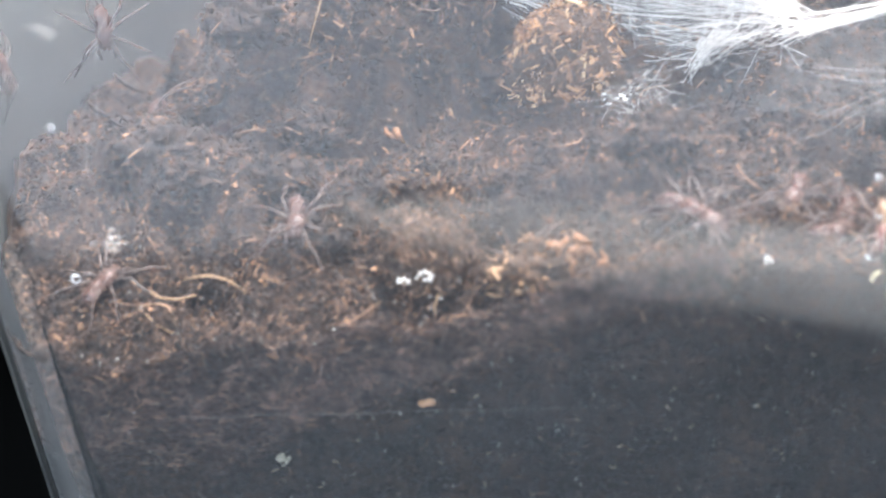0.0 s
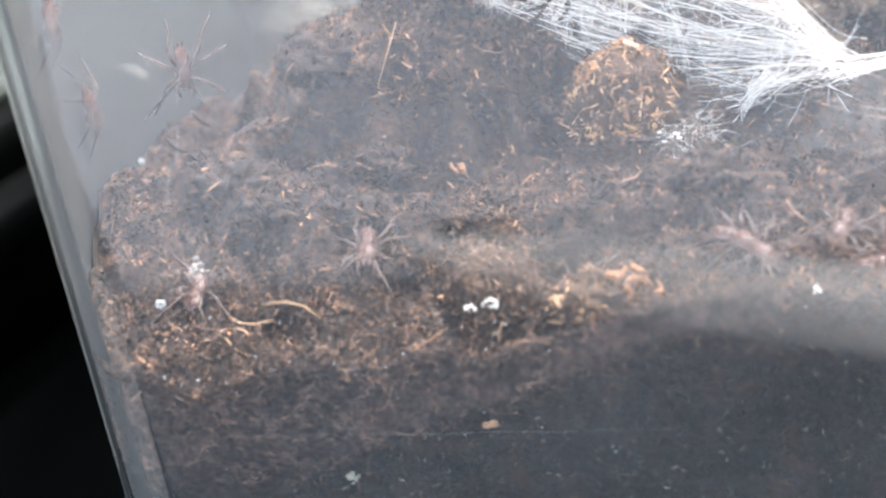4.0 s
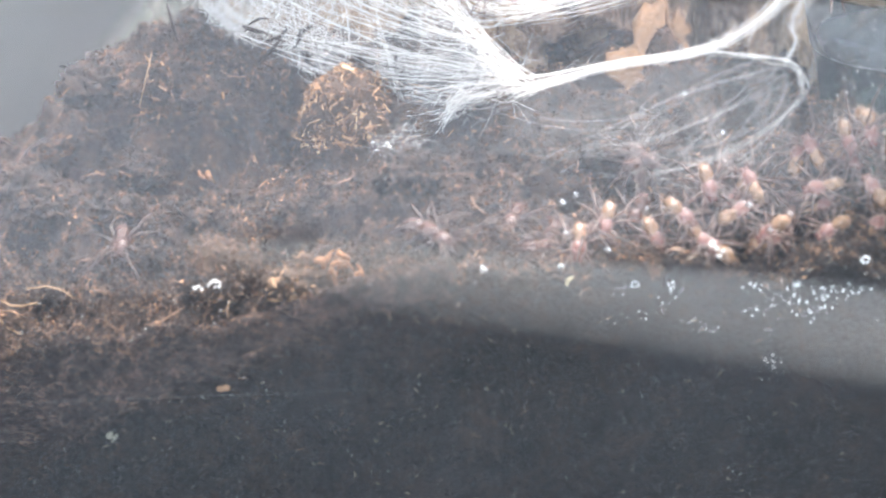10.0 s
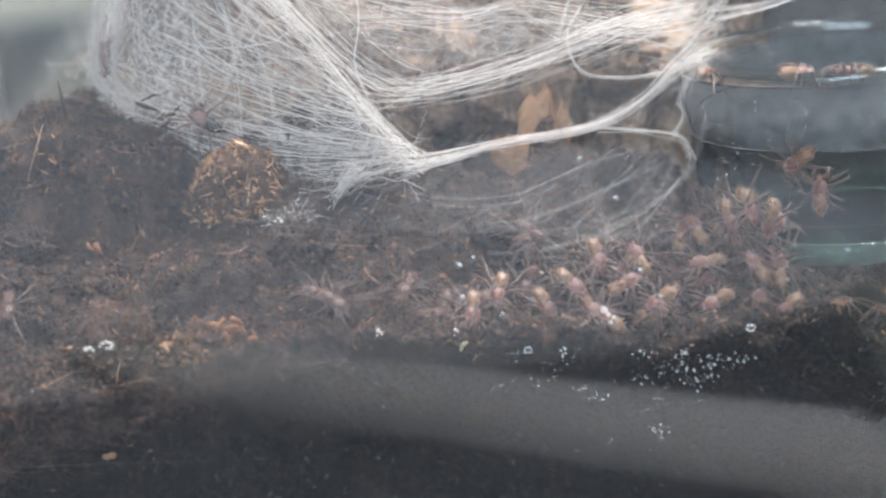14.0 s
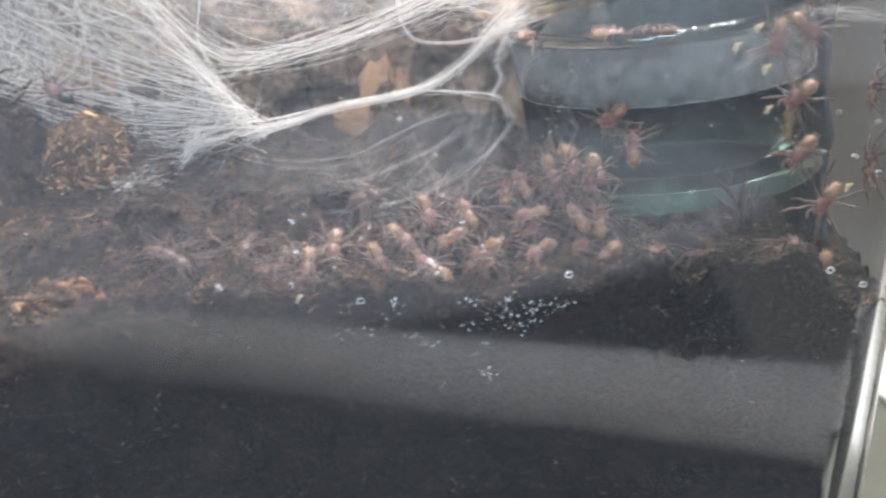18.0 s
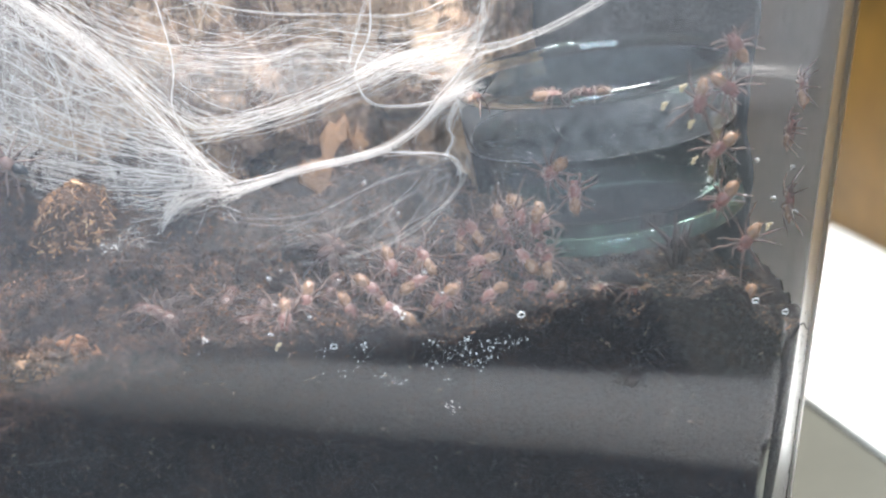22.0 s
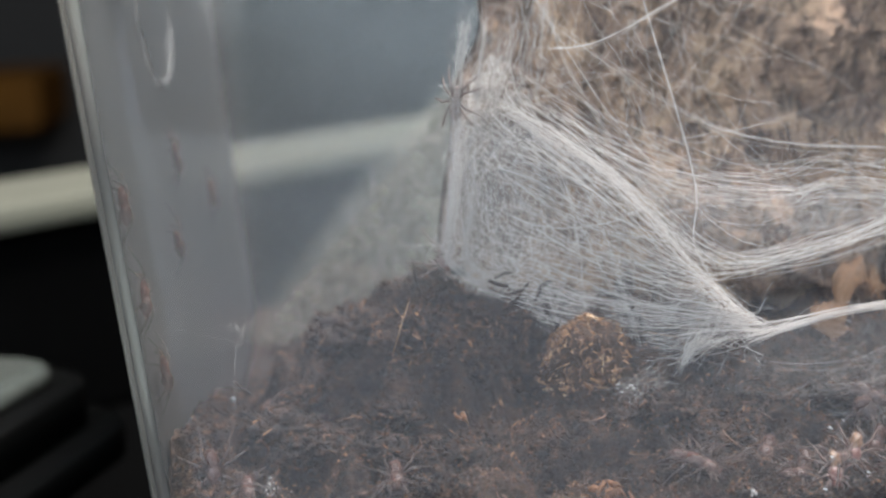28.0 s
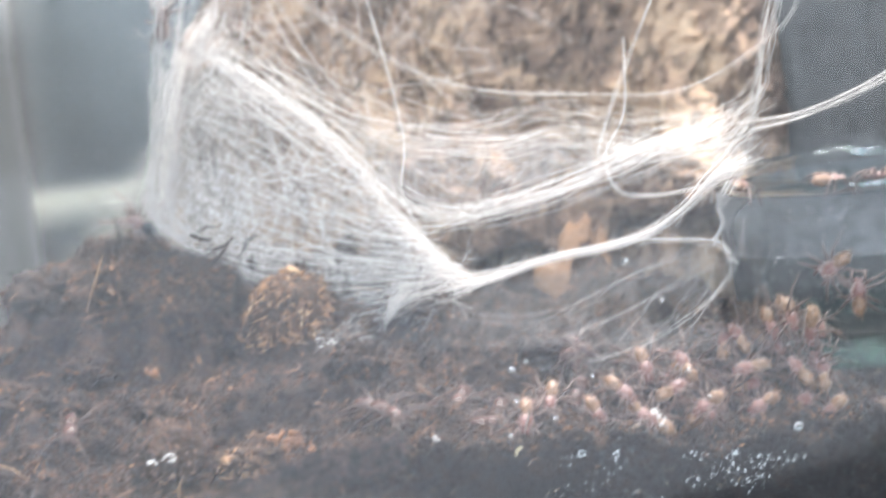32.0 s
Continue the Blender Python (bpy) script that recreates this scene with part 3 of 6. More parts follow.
# raised oval in the end wall
oval = [(0.0, 0.034 * math.cos(a), 0.026 * math.sin(a)) for a in np.linspace(0, 2 * math.pi, 41)]
ring_v, ring_f = tubes([oval], 0.0012, 6, taper=False)
oval_ob = part("embossed_oval", mesh_of("embossed_oval", ring_v, ring_f), M_TUBEND, tub, "embossed oval in the end wall")
oval_ob.matrix_world = pose(wall_left(0.178), 0.115, 0.178, 0, -5.5, 0)


# ---- substrate ----
def sm(a, b, v):
    u = np.clip((v - a) / (b - a), 0, 1)
    return u * u * (3 - 2 * u)


def ground_base(x, y):
    front = 0.070 + 0.010 * sm(-0.065, -0.015, x) - 0.010 * sm(0.098, 0.113, x)
    y = np.maximum(y, -0.004)
    rise = 0.62 - 0.30 * sm(-0.03, 0.03, x) - 0.22 * sm(0.045, 0.075, x)
    h = front + rise * 1.25 * 0.045 * (1 - np.exp(-y / 0.045))
    h = h + 0.014 * np.exp(-(((x + 0.062) / 0.028) ** 2) - ((y - 0.056) / 0.020) ** 2)
    h = h + 0.001 * np.exp(-(((x + 0.095) / 0.015) ** 2) - ((y - 0.055) / 0.02) ** 2)
    h = h + 0.004 * np.exp(-(((x - 0.046) / 0.014) ** 2) - ((y - 0.026) / 0.012) ** 2) - 0.0045 * np.exp(-(((x - 0.035) / 0.026) ** 2) - ((y - 0.012) / 0.012) ** 2)
    h = h + 0.0065 * np.exp(-(((x - 0.016) / 0.030) ** 2) - ((y - 0.050) / 0.014) ** 2)
    h = h - 0.014 * sm(-0.090, -0.112, x) * sm(0.030, 0.055, y)
    h = h + 0.006 * sm(0.205, 0.245, y) * (1 - sm(-0.05, 0.0, x))
    return h - (0.034 - 0.020 * sm(-0.02, 0.02, x)) * (1 - 0.72 * sm(-0.080, -0.095, x)) * sm(0.066, 0.095, y) - 0.022 * sm(-0.080, -0.095, x) * sm(0.105, 0.155, y)


def ground(x, y):
    x, y = np.atleast_1d(x).astype(float), np.atleast_1d(y).astype(float)
    p = np.stack([x, y, 0 * x], -1)
    h = ground_base(x, y)
    lumpy = (0.35 + 0.65 * sm(0.004, 0.03, y)) * (0.25 + 0.75 * sm(-0.118, -0.098, x)) * (1 - 0.8 * sm(0.096, 0.112, x))
    h = h - 0.0068 * lumpy * sm(0.18, 0.55, vnoise(p * 105 + 11, 15))
    h = h - 0.0120 * np.exp(-(((x + 0.0475) / 0.0055) ** 2) - ((y - 0.040) / 0.007) ** 2)
    h = h - 0.0095 * np.exp(-(((x + 0.070) / 0.022) ** 2) - ((y - 0.0315 - 0.10 * (x + 0.07)) / 0.0038) ** 2)
    return h + lumpy * 0.0058 * fbm(p * 75, 3, 5) + 0.0014 * fbm(p * 330, 3, 9) + 0.0042 * lumpy * (np.abs(vnoise(p * 130 + 3, 12)) - 0.3)


def soil_inset(d, r=0.0108):
    d = np.clip(d, 0, r)
    return r - np.sqrt(np.maximum(r * r - (r - d) ** 2, 0))


NX, NY = 420, 240
u, v = np.meshgrid(np.linspace(0, 1, NX), np.linspace(0, 1, NY) ** 1.7, indexing="ij")
gy = -0.0012 + v * 0.2585
ins = soil_inset(gy + 0.0018) + soil_inset(0.2573 - gy + 0.0006)
gx = (-0.1205 + ins) + u * (0.2400 - 2 * ins)
gz = ground(gx.ravel(), gy.ravel()).reshape(NX, NY)
lim = np.maximum(gz, 0.06)
gx = np.clip(gx, wall_left(lim) + 0.0006 + ins, wall_right(lim) - 0.0006 - ins)
gy = np.maximum(gy, wall_near(gz) + 0.0006)
sv = np.stack([gx, gy, gz], -1).reshape(-1, 3)
gi = np.arange(NX * NY).reshape(NX, NY)
sf = np.stack([gi[:-1, :-1], gi[1:, :-1], gi[1:, 1:], gi[:-1, 1:]], -1).reshape(-1, 4)
substrate = tagged(new("substrate"), "dark brown coconut-fibre soil, heaped up towards the bark", "soil", kind="structure")
part("soil_surface", mesh_of("soil_surface", sv, sf), M_SOIL, substrate)
# the soil pressed against the walls
ring = np.array(tub_ring(0.06, -0.0006, seg=10))
seglen = np.linalg.norm(np.roll(ring, -1, 0) - ring, axis=1)
cum = np.r_[0, np.cumsum(seglen)]
s = np.linspace(0, cum[-1], 900, endpoint=False)
closed = np.vstack([ring, ring[:1]])
px, py = np.interp(s, cum, closed[:, 0]), np.interp(s, cum, closed[:, 1])
top = ground(px, py)
rows_n = 34
sk = []
for k in range(rows_n):
    z = top * (1 - k / (rows_n - 1)) - 0.0095 * k / (rows_n - 1)
    cx, cy = 0.0, 0.13
    wx = np.where(px < 0, wall_left(z) / wall_left(0.06), wall_right(z) / wall_right(0.06))
    dy = np.where(py < 0.13, wall_near(z) - wall_near(0.06), wall_far(z) - wall_far(0.06))
    dent = 0.00035 * (1 + vnoise(np.stack([px, py, z], -1) * 900, 3)) * 0.5
    sk.append(np.stack([px * wx * (1 - dent * 6), py + dy + np.where(py < 0.02, dent, -dent), z], -1))
sk = np.concatenate(sk)
wi = np.arange(rows_n * 900).reshape(rows_n, 900)
wf = np.stack([wi[:-1], wi[1:], np.roll(wi, -1, 1)[1:], np.roll(wi, -1, 1)[:-1]], -1).reshape(-1, 4)
part("soil_edge", mesh_of("soil_edge", sk, wf), M_SOIL, substrate)


def inside(pts):
    """The x of points, kept within the end walls and the rounded corners."""
    gap = 0.0013 + soil_inset(np.maximum(pts[:, :, 1] - wall_near(pts[:, :, 2]), 0))
    return np.clip(pts[:, :, 0], wall_left(pts[:, :, 2]) + gap, wall_right(pts[:, :, 2]) - gap)


def fibres(n, x, y, length, radius, curl, seed, lift=0.0006, stand=0.35):
    """Curved fibres lying on the soil at the given places."""
    r = rnd(seed)
    a = r.uniform(0, 2 * np.pi, n)
    tilt = r.normal(0, stand, n)
    L = length * r.uniform(0.4, 1.5, n)
    k = np.linspace(-0.5, 0.5, 5)
    bend = r.normal(0, curl, n)
    ang = a[:, None] + bend[:, None] * k * 2
    step = np.stack([np.cos(ang) * np.cos(tilt)[:, None], np.sin(ang) * np.cos(tilt)[:, None], np.sin(tilt)[:, None] + r.normal(0, 0.2, n)[:, None] * k], -1) * (L / 4)[:, None, None]
    pts = np.cumsum(step, 1)
    pts -= pts.mean(1, keepdims=True)
    base = np.stack([x, y, ground(x, y) + lift], -1)
    pts = pts + base[:, None]
    pts[:, :, 1] = np.maximum(pts[:, :, 1], wall_near(pts[:, :, 2]) + 0.0003)
    pts[:, :, 0] = inside(pts)
    return tubes(pts, radius * r.uniform(0.5, 1.4, n), 3)


r = rnd(11)
N = 15000
fx = r.uniform(-0.118, 0.114, N)
fy = -0.0015 + 0.105 * r.uniform(0, 1, N) ** 1.5
dry = fx < r.normal(0.03, 0.03, N)
litter = part("coir_fibres", mesh_of("coir_fibres", *fibres(int(dry.sum()), fx[dry], fy[dry], 0.0019, 0.00008, 1.1, 21, 0.0005, 0.8)), M_FIBRE)
tagged(litter, "loose tan and brown coconut fibres strewn on the soil", "fibres", kind="stuff")
wet = part("damp_fibres", mesh_of("damp_fibres", *fibres(int((~dry).sum()), fx[~dry], fy[~dry], 0.0021, 0.00010, 0.8, 22)), M_DAMP)
tagged(wet, "dark damp coconut fibres on the soil", "fibres", kind="stuff")
N = 56000
cx_, cy_ = r.uniform(-0.1195, 0.116, N), -0.0015 + 0.11 * r.uniform(0, 1, N) ** 1.3


def crumbs(n, x, y, seed):
    """Short crumbs of coir at all angles on the soil."""
    g = rnd(seed)
    d = g.normal(0, 1, (n, 3)) * [1, 1, 0.6]
    d /= np.linalg.norm(d, axis=1, keepdims=True)
    L = g.uniform(0.0003, 0.0013, n)[:, None, None]
    base = np.stack([x, y, ground(x, y) + g.uniform(0, 0.0007, n)], -1)
    pts = base[:, None] + d[:, None] * L * np.array([-0.5, 0, 0.5])[None, :, None] + g.normal(0, 0.0001, (n, 3, 3))
    pts[:, :, 1] = np.maximum(pts[:, :, 1], wall_near(pts[:, :, 2]) + 0.0003)
    pts[:, :, 0] = inside(pts)
    return tubes(pts, g.uniform(0.00008, 0.00028, n), 3)


tagged(part("coir_crumbs", mesh_of("coir_crumbs", *crumbs(N, cx_, cy_, 24)), M_CRUMB), "fine dark brown crumbs of coconut soil", "crumbs", kind="stuff")
N = 300
lx = r.uniform(-0.108, 0.06, N)
ly = 0.002 + 0.08 * r.uniform(0, 1, N) ** 1.3
long_f = part("long_fibres", mesh_of("long_fibres", *fibres(N, lx, ly, 0.0075, 0.00014, 1.3, 23, 0.0012, 0.25)), M_FIBRE)
tagged(long_f, "long curled coconut fibres on the soil", "fibres", kind="stuff")


def wet_line(x):
    """How low the dry fibres reach along the front wall."""
    z = np.interp(x, [-0.115, -0.098, -0.090, -0.080, -0.062, -0.036, -0.015], [0.055, 0.055, 0.052, 0.055, 0.064, 0.074, 0.079])
    return z + 0.0022 * fbm(np.stack([x * 90, 0 * x, 0 * x], -1), 3, 44)


def pressed(n, low, length, radius, seed, x0, x1, turn=0.8, depth=0.0004):
    """Fibres and crumbs lying flat against the front wall, from the height low(x) up to the soil's surface."""
    r = rnd(seed)
    x, k = r.uniform(x0, x1, n), np.linspace(-0.5, 0.5, 4)
    t = ground(x, 0 * x) - 0.0003
    zl = low(x)
    z = zl + np.maximum(t - zl, 0.0005) * r.uniform(-0.12, 1, n) + r.normal(0, 0.0016, n)
    a = r.normal(0, turn, n)[:, None] + r.normal(0, 0.7, n)[:, None] * k
    L = length * r.uniform(0.3, 1.7, n)[:, None]
    px = x[:, None] + np.cos(a) * k * L
    pz = z[:, None] + np.sin(a) * k * L
    px = np.clip(px, wall_left(pz) + 0.0006, wall_right(pz) - 0.0006)
    py = wall_near(pz) + 0.0002 + depth * r.uniform(0, 1, n)[:, None]
    py = py + soil_inset(px - wall_left(pz)) + soil_inset(wall_right(pz) - px)
    return tubes(np.stack([px, py, pz], -1), radius * r.uniform(0.5, 1.5, n), 3)


tagged(part("pressed_fibres", mesh_of("pressed_fibres", *pressed(34000, wet_line, 0.0012, 0.000065, 31, -0.1195, -0.016, 0.8)), M_PRESSED), "brown fibres pressed against the clear wall", "fibres", kind="stuff")
tagged(part("pressed_threads", mesh_of("pressed_threads", *pressed(800, wet_line, 0.0026, 0.00007, 33, -0.117, -0.020, 0.5)), M_FIBRE), "longer tan fibres pressed against the clear wall", "fibres", kind="stuff")
tagged(part("sparse_fibres", mesh_of("sparse_fibres", *pressed(900, lambda x: np.clip(0.040 + 0.45 * (x + 0.10), 0.036, 0.078), 0.0013, 0.00006, 34, -0.118, 0.02, 1.0)), M_CRUMB), "sparse brown fibres in damp soil against the clear wall", "fibres", kind="stuff")
tagged(part("low_fibres", mesh_of("low_fibres", *pressed(700, lambda x: 0 * x + 0.02, 0.0015, 0.00006, 35, -0.118, 0.117, 0.8)), M_FIBRE), "scattered brown fibres low in the damp soil", "fibres", kind="stuff")
tagged(part("damp_crumbs", mesh_of("damp_crumbs", *pressed(32000, lambda x: 0 * x + 0.006, 0.0009, 0.0001, 32, -0.1205, 0.1195, 0.9)), M_DAMP), "dark damp crumbs of soil pressed against the clear wall", "crumbs", kind="stuff")


# ---- clumps ----
def chips(centre, radii, n, length, width, seed, flat=0.35, rough=0.2, freq=2.2, skin=0.25):
    """Broken flat splinters packed over a lumpy ball."""
    g = rnd(seed)
    d = g.normal(0, 1, (n, 3))
    d /= np.linalg.norm(d, axis=1, keepdims=True)
    base = np.array(centre) + d * np.array(radii) * ((1 + rough * fbm(d * freq + seed * 3.1, 3, seed)) * (1 - skin * g.uniform(0, 1, n) ** 2))[:, None]
    a = np.cross(d, g.normal(0, 1, (n, 3))) + d * g.normal(0, 0.45, n)[:, None]
    a /= np.linalg.norm(a, axis=1, keepdims=True)
    b = np.cross(a, d + 0.5 * g.normal(0, 1, (n, 3)))
    b /= np.linalg.norm(b, axis=1, keepdims=True)
    c = np.cross(a, b)
    L, W = (length * g.uniform(0.35, 1.5, n))[:, None, None], (width * g.uniform(0.4, 1.6, n))[:, None, None]
    box = np.array([(-0.5, -0.3, -0.5), (-0.35, 0.5, -0.5), (0.5, 0.35, -0.5), (0.4, -0.5, -0.5), (-0.5, -0.3, 0.5), (-0.35, 0.5, 0.5), (0.5, 0.35, 0.5), (0.4, -0.5, 0.5)])
    v = base[:, None] + a[:, None] * box[None, :, :1] * L + b[:, None] * box[None, :, 1:2] * W + c[:, None] * box[None, :, 2:] * W * flat
    quads = np.array([(0, 1, 2, 3), (7, 6, 5, 4), (0, 4, 5, 1), (1, 5, 6, 2), (2, 6, 7, 3), (3, 7, 4, 0)])
    return v.reshape(-1, 3), (quads[None] + 8 * np.arange(n)[:, None, None]).reshape(-1, 4)


def clump(name, label, c, r, seed, fuzz, material_fuzz, material_core, rough=0.26, thick=1.0, freq=3.4):
    ob = thing(name, label, "clump")
    part("core", ball(c, r, 30, 44, rough, seed, freq), material_core, ob)
    g = rnd(seed)
    d = g.normal(0, 1, (fuzz, 3))
    d /= np.linalg.norm(d, axis=1, keepdims=True)
    base = np.array(c) + d * np.array(r) * (1 + rough * fbm(d * freq + seed * 3.1, 3, seed))[:, None]
    t = np.cross(d, g.normal(0, 1, (fuzz, 3)))
    t /= np.linalg.norm(t, axis=1, keepdims=True)
    k = np.linspace(-0.5, 0.5, 4)[None, :, None]
    L = (0.0003 + 0.0020 * g.uniform(0, 1, fuzz) ** 2.2)[:, None, None]
    paths = base[:, None] + t[:, None] * k * L + d[:, None] * (0.0004 - 0.25 * k * k * L + g.uniform(-0.8, 1.0, fuzz)[:, None, None] * L * 1.5 * k)
    part("loose_fibres", mesh_of("loose_fibres", *tubes(paths, thick * (0.00006 + 0.00026 * g.uniform(0, 1, fuzz) ** 2), 3)), material_fuzz, ob)
    return ob


fibre_ball = clump("fibre_ball", "round clump of pale golden coconut fibre on the soil", (-0.0358, 0.0365, 0.0980), (0.0080, 0.0068, 0.0084), 17, 1500, M_CLUMP, M_CLOD, 0.26, 0.8, 1.7)
part("splinters", mesh_of("splinters", *chips((-0.0358, 0.0365, 0.0980), (0.0084, 0.0072, 0.0089), 1500, 0.0019, 0.00062, 18, 0.4, 0.26, 1.7), False), M_CLUMP, fibre_ball, "orange-brown broken fibre splinters")
part("mould_flecks", merged(*[ball((-0.0292 + 0.0016 * math.sin(7 * k), 0.0305 + 0.001 * math.cos(5 * k), 0.0945 + 0.0026 * math.sin(3.1 * k)), (0.0003 + 0.0001 * (k % 3), 0.0003, 0.00025), 5, 7, 0.3, k) for k in range(9)]), M_WHITE, fibre_ball, "white mould flecks")
clump("soil_mound", "dark heap of fibrous soil beside the bark", (-0.0650, 0.052, 0.0985), (0.0232, 0.014, 0.0140), 8, 11000, M_CRUMB, M_SOIL, 0.2)
clump("small_clump", "small domed clump of soil by the wall", (-0.0566, 0.0085, 0.0790), (0.0062, 0.0052, 0.0056), 5, 2200, M_FIBRE, M_CLOD, 0.12, 0.6)
clump("orange_chip_clump", "orange-brown broken fibre clump by the wall", (-0.0405, 0.0060, 0.0780), (0.0062, 0.0042, 0.0034), 6, 420, M_CLUMP, M_CLOD, 0.55, 1.0, 2.4)
for k, (x, y, rr) in enumerate(((-0.098, 0.030, 0.006), (-0.085, 0.046, 0.007), (-0.0235, 0.018, 0.005), (-0.08, 0.024, 0.0045), (-0.048, 0.043, 0.0065), (0.012, 0.03, 0.006), (-0.075, 0.033, 0.0048), (-0.066, 0.022, 0.004), (-0.093, 0.022, 0.0042), (-0.055, 0.029, 0.0045), (-0.030, 0.022, 0.004), (-0.012, 0.028, 0.005), (-0.103, 0.036, 0.005), (-0.071, 0.013, 0.0034), (-0.088, 0.010, 0.0032), (-0.045, 0.020, 0.0036))):
    lump = clump("soil_lump", "dark crumbly lump of coconut soil", (x, y, float(ground(x, y)[0]) + rr * 0.1), (rr, rr * 0.8, rr * 0.6), 40 + k, 620, M_CRUMB, M_SOIL, 0.34)
    middle = lump if k == 0 else middle if x != -0.066 else lump

mound = bpy.data.objects["soil_mound"]
part("crumbs", mesh_of("crumbs", *chips((-0.0650, 0.052, 0.0985), (0.0234, 0.0142, 0.0142), 10000, 0.0011, 0.00028, 8, 0.5, 0.2, 3.4, 0.03), False), M_DRY, mound, "fine brown crumbs")
part("pale_crumbs", mesh_of("pale_crumbs", *chips((-0.0650, 0.052, 0.0985), (0.0236, 0.0144, 0.0144), 700, 0.0015, 0.00012, 8, 0.5, 0.2, 3.4, 0.01), False), M_FIBRE, mound, "tan fibre crumbs")


def scatter(n, x0, x1, y0, y1, length, width, seed, lift=0.0004):
    """Flat broken flakes at all angles on the soil."""
    g = rnd(seed)
    x, y = g.uniform(x0, x1, n), y0 + (y1 - y0) * g.uniform(0, 1, n) ** 1.3
    v, f = chips((0, 0, 0), (0, 0, 0), n, length, width, seed, 0.5)
    v = v.reshape(n, 8, 3) + np.stack([x, y, ground(x, y) + lift * g.uniform(0.2, 2.0, n)], -1)[:, None]
    v[:, :, 1] = np.maximum(v[:, :, 1], wall_near(v[:, :, 2]) + 0.0003)
    v[:, :, 0] = inside(v)
    return mesh_of("flakes", v.reshape(-1, 3), f, False)


tagged(part("coir_flakes", scatter(24000, -0.118, 0.060, 0.001, 0.085, 0.0010, 0.00022, 511), M_DRY), "brown flakes of coconut husk on the soil", "flakes", kind="stuff")
tagged(part("tan_flakes", scatter(1100, -0.118, 0.040, 0.004, 0.085, 0.0018, 0.00011, 512, 0.0007), M_FIBRE), "tan splinters of coconut husk on the soil", "flakes", kind="stuff")
cam.data.dof.focus_object = middle.children[0]

# ---- cork bark ----
bu, bv = np.meshgrid(np.linspace(0, 1, 230), np.linspace(0, 1, 230), indexing="ij")
bz = 0.080 + bv * 0.125
left_edge = -0.0640 + 0.0050 * sm(0.112, 0.150, bz) + 0.007 * sm(0.148, 0.165, bz) + 0.004 * sm(0.17, 0.20, bz)
bx = left_edge + (0.090 - left_edge) * bu
bp = np.stack([bx.ravel(), bz.ravel(), 0 * bx.ravel()], -1)
relief = (0.0065 * fbm(bp * 42, 3, 61) + 0.0030 * fbm(bp * [150, 105, 1], 3, 66) + 0.0011 * fbm(bp * 700, 2, 67)).reshape(bx.shape)
plate = 0.0035 * (vnoise(bp * [60, 38, 1] + 5, 63) > 0.08).reshape(bx.shape)
by = 0.053 + 0.24 * (bz - 0.097) + relief - plate + 0.012 * (1 - bu) ** 6 + 0.16 * np.maximum(bu - 0.72, 0) - 0.009 * sm(0.105, 0.09, bz) * (bu < 0.55)
cavity = np.exp(-(((bx - 0.012) / 0.010) ** 2) - ((bz - 0.103) / 0.006) ** 2)
by = by + 0.018 * sm(0.35, 0.6, cavity) + 0.020 * sm(0.029, 0.036, bx) * sm(0.116, 0.108, bz)
front_v = np.stack([bx, by, bz], -1).reshape(-1, 3)
back_v = np.stack([bx, by * 0 + 0.082 + 0.24 * (bz - 0.097) + 0.16 * np.maximum(bu - 0.72, 0), bz], -1).reshape(-1, 3)
bi = np.arange(230 * 230).reshape(230, 230)
bf = np.stack([bi[:-1, :-1], bi[1:, :-1], bi[1:, 1:], bi[:-1, 1:]], -1).reshape(-1, 4)
o = 230 * 230
rim = [(a, b, b + o, a + o) for line in (bi[:, 0][::-1], bi[:, -1], bi[0, :], bi[-1, :][::-1]) for a, b in zip(line[:-1], line[1:])]
bark = thing("cork_bark", "upright slab of rough brown cork bark draped with silk", "bark")
part("bark_slab", mesh_of("bark_slab", np.vstack([front_v, back_v]), bf.tolist() + (bf[:, ::-1] + o).tolist() + rim), M_BARK, bark)
M_ORANGE = plain("fresh_cork", (0.21, 0.115, 0.062), 0.9, vary=0.7, scale=160, bump=0.6)
M_TAN = plain("tan_cork", (0.25, 0.145, 0.08), 0.9, vary=0.45, scale=180, bump=0.7)


def flake(x, z, w, h, seed, mat, thick=0.0016):
    """A raised irregular plate of cork on the face of the slab."""
    k = np.arange(26) * 2 * np.pi / 26
    d = np.stack([np.cos(k), np.sin(k), 0 * k], -1)
    q = 1 + 0.8 * fbm(d * 2.3 + seed * 5.3, 4, seed, 0.6)
    i = int(np.argmin((bx.ravel() - x) ** 2 + (bz.ravel() - z) ** 2))
    y = by.ravel()[i] - 0.0012
    vs, fs = [], []
    for depth, grow in ((0.004, 1.0), (-thick * 0.6, 1.0), (-thick, 0.86), (-thick * 1.2, 0.4)):
        vs += [(x + w * math.cos(a) * qq * grow, y + depth + 0.24 * h * math.sin(a) * qq * grow, z + h * math.sin(a) * qq * grow) for a, qq in zip(k, q)]
    for j in range(3):
        fs += [(j * 26 + i2, j * 26 + (i2 + 1) % 26, (j + 1) * 26 + (i2 + 1) % 26, (j + 1) * 26 + i2) for i2 in range(26)]
    fs.append(tuple(3 * 26 + i2 for i2 in range(26)))
    part("bark_flake", mesh_of("bark_flake", vs, fs), mat, bark)


for k, (x, z, w, h) in enumerate(((0.0225, 0.1005, 0.0054, 0.0098), (0.0200, 0.0945, 0.0036, 0.0042), (0.0265, 0.1075, 0.0030, 0.0050))):
    flake(x, z, w, h, 70 + k, M_ORANGE)
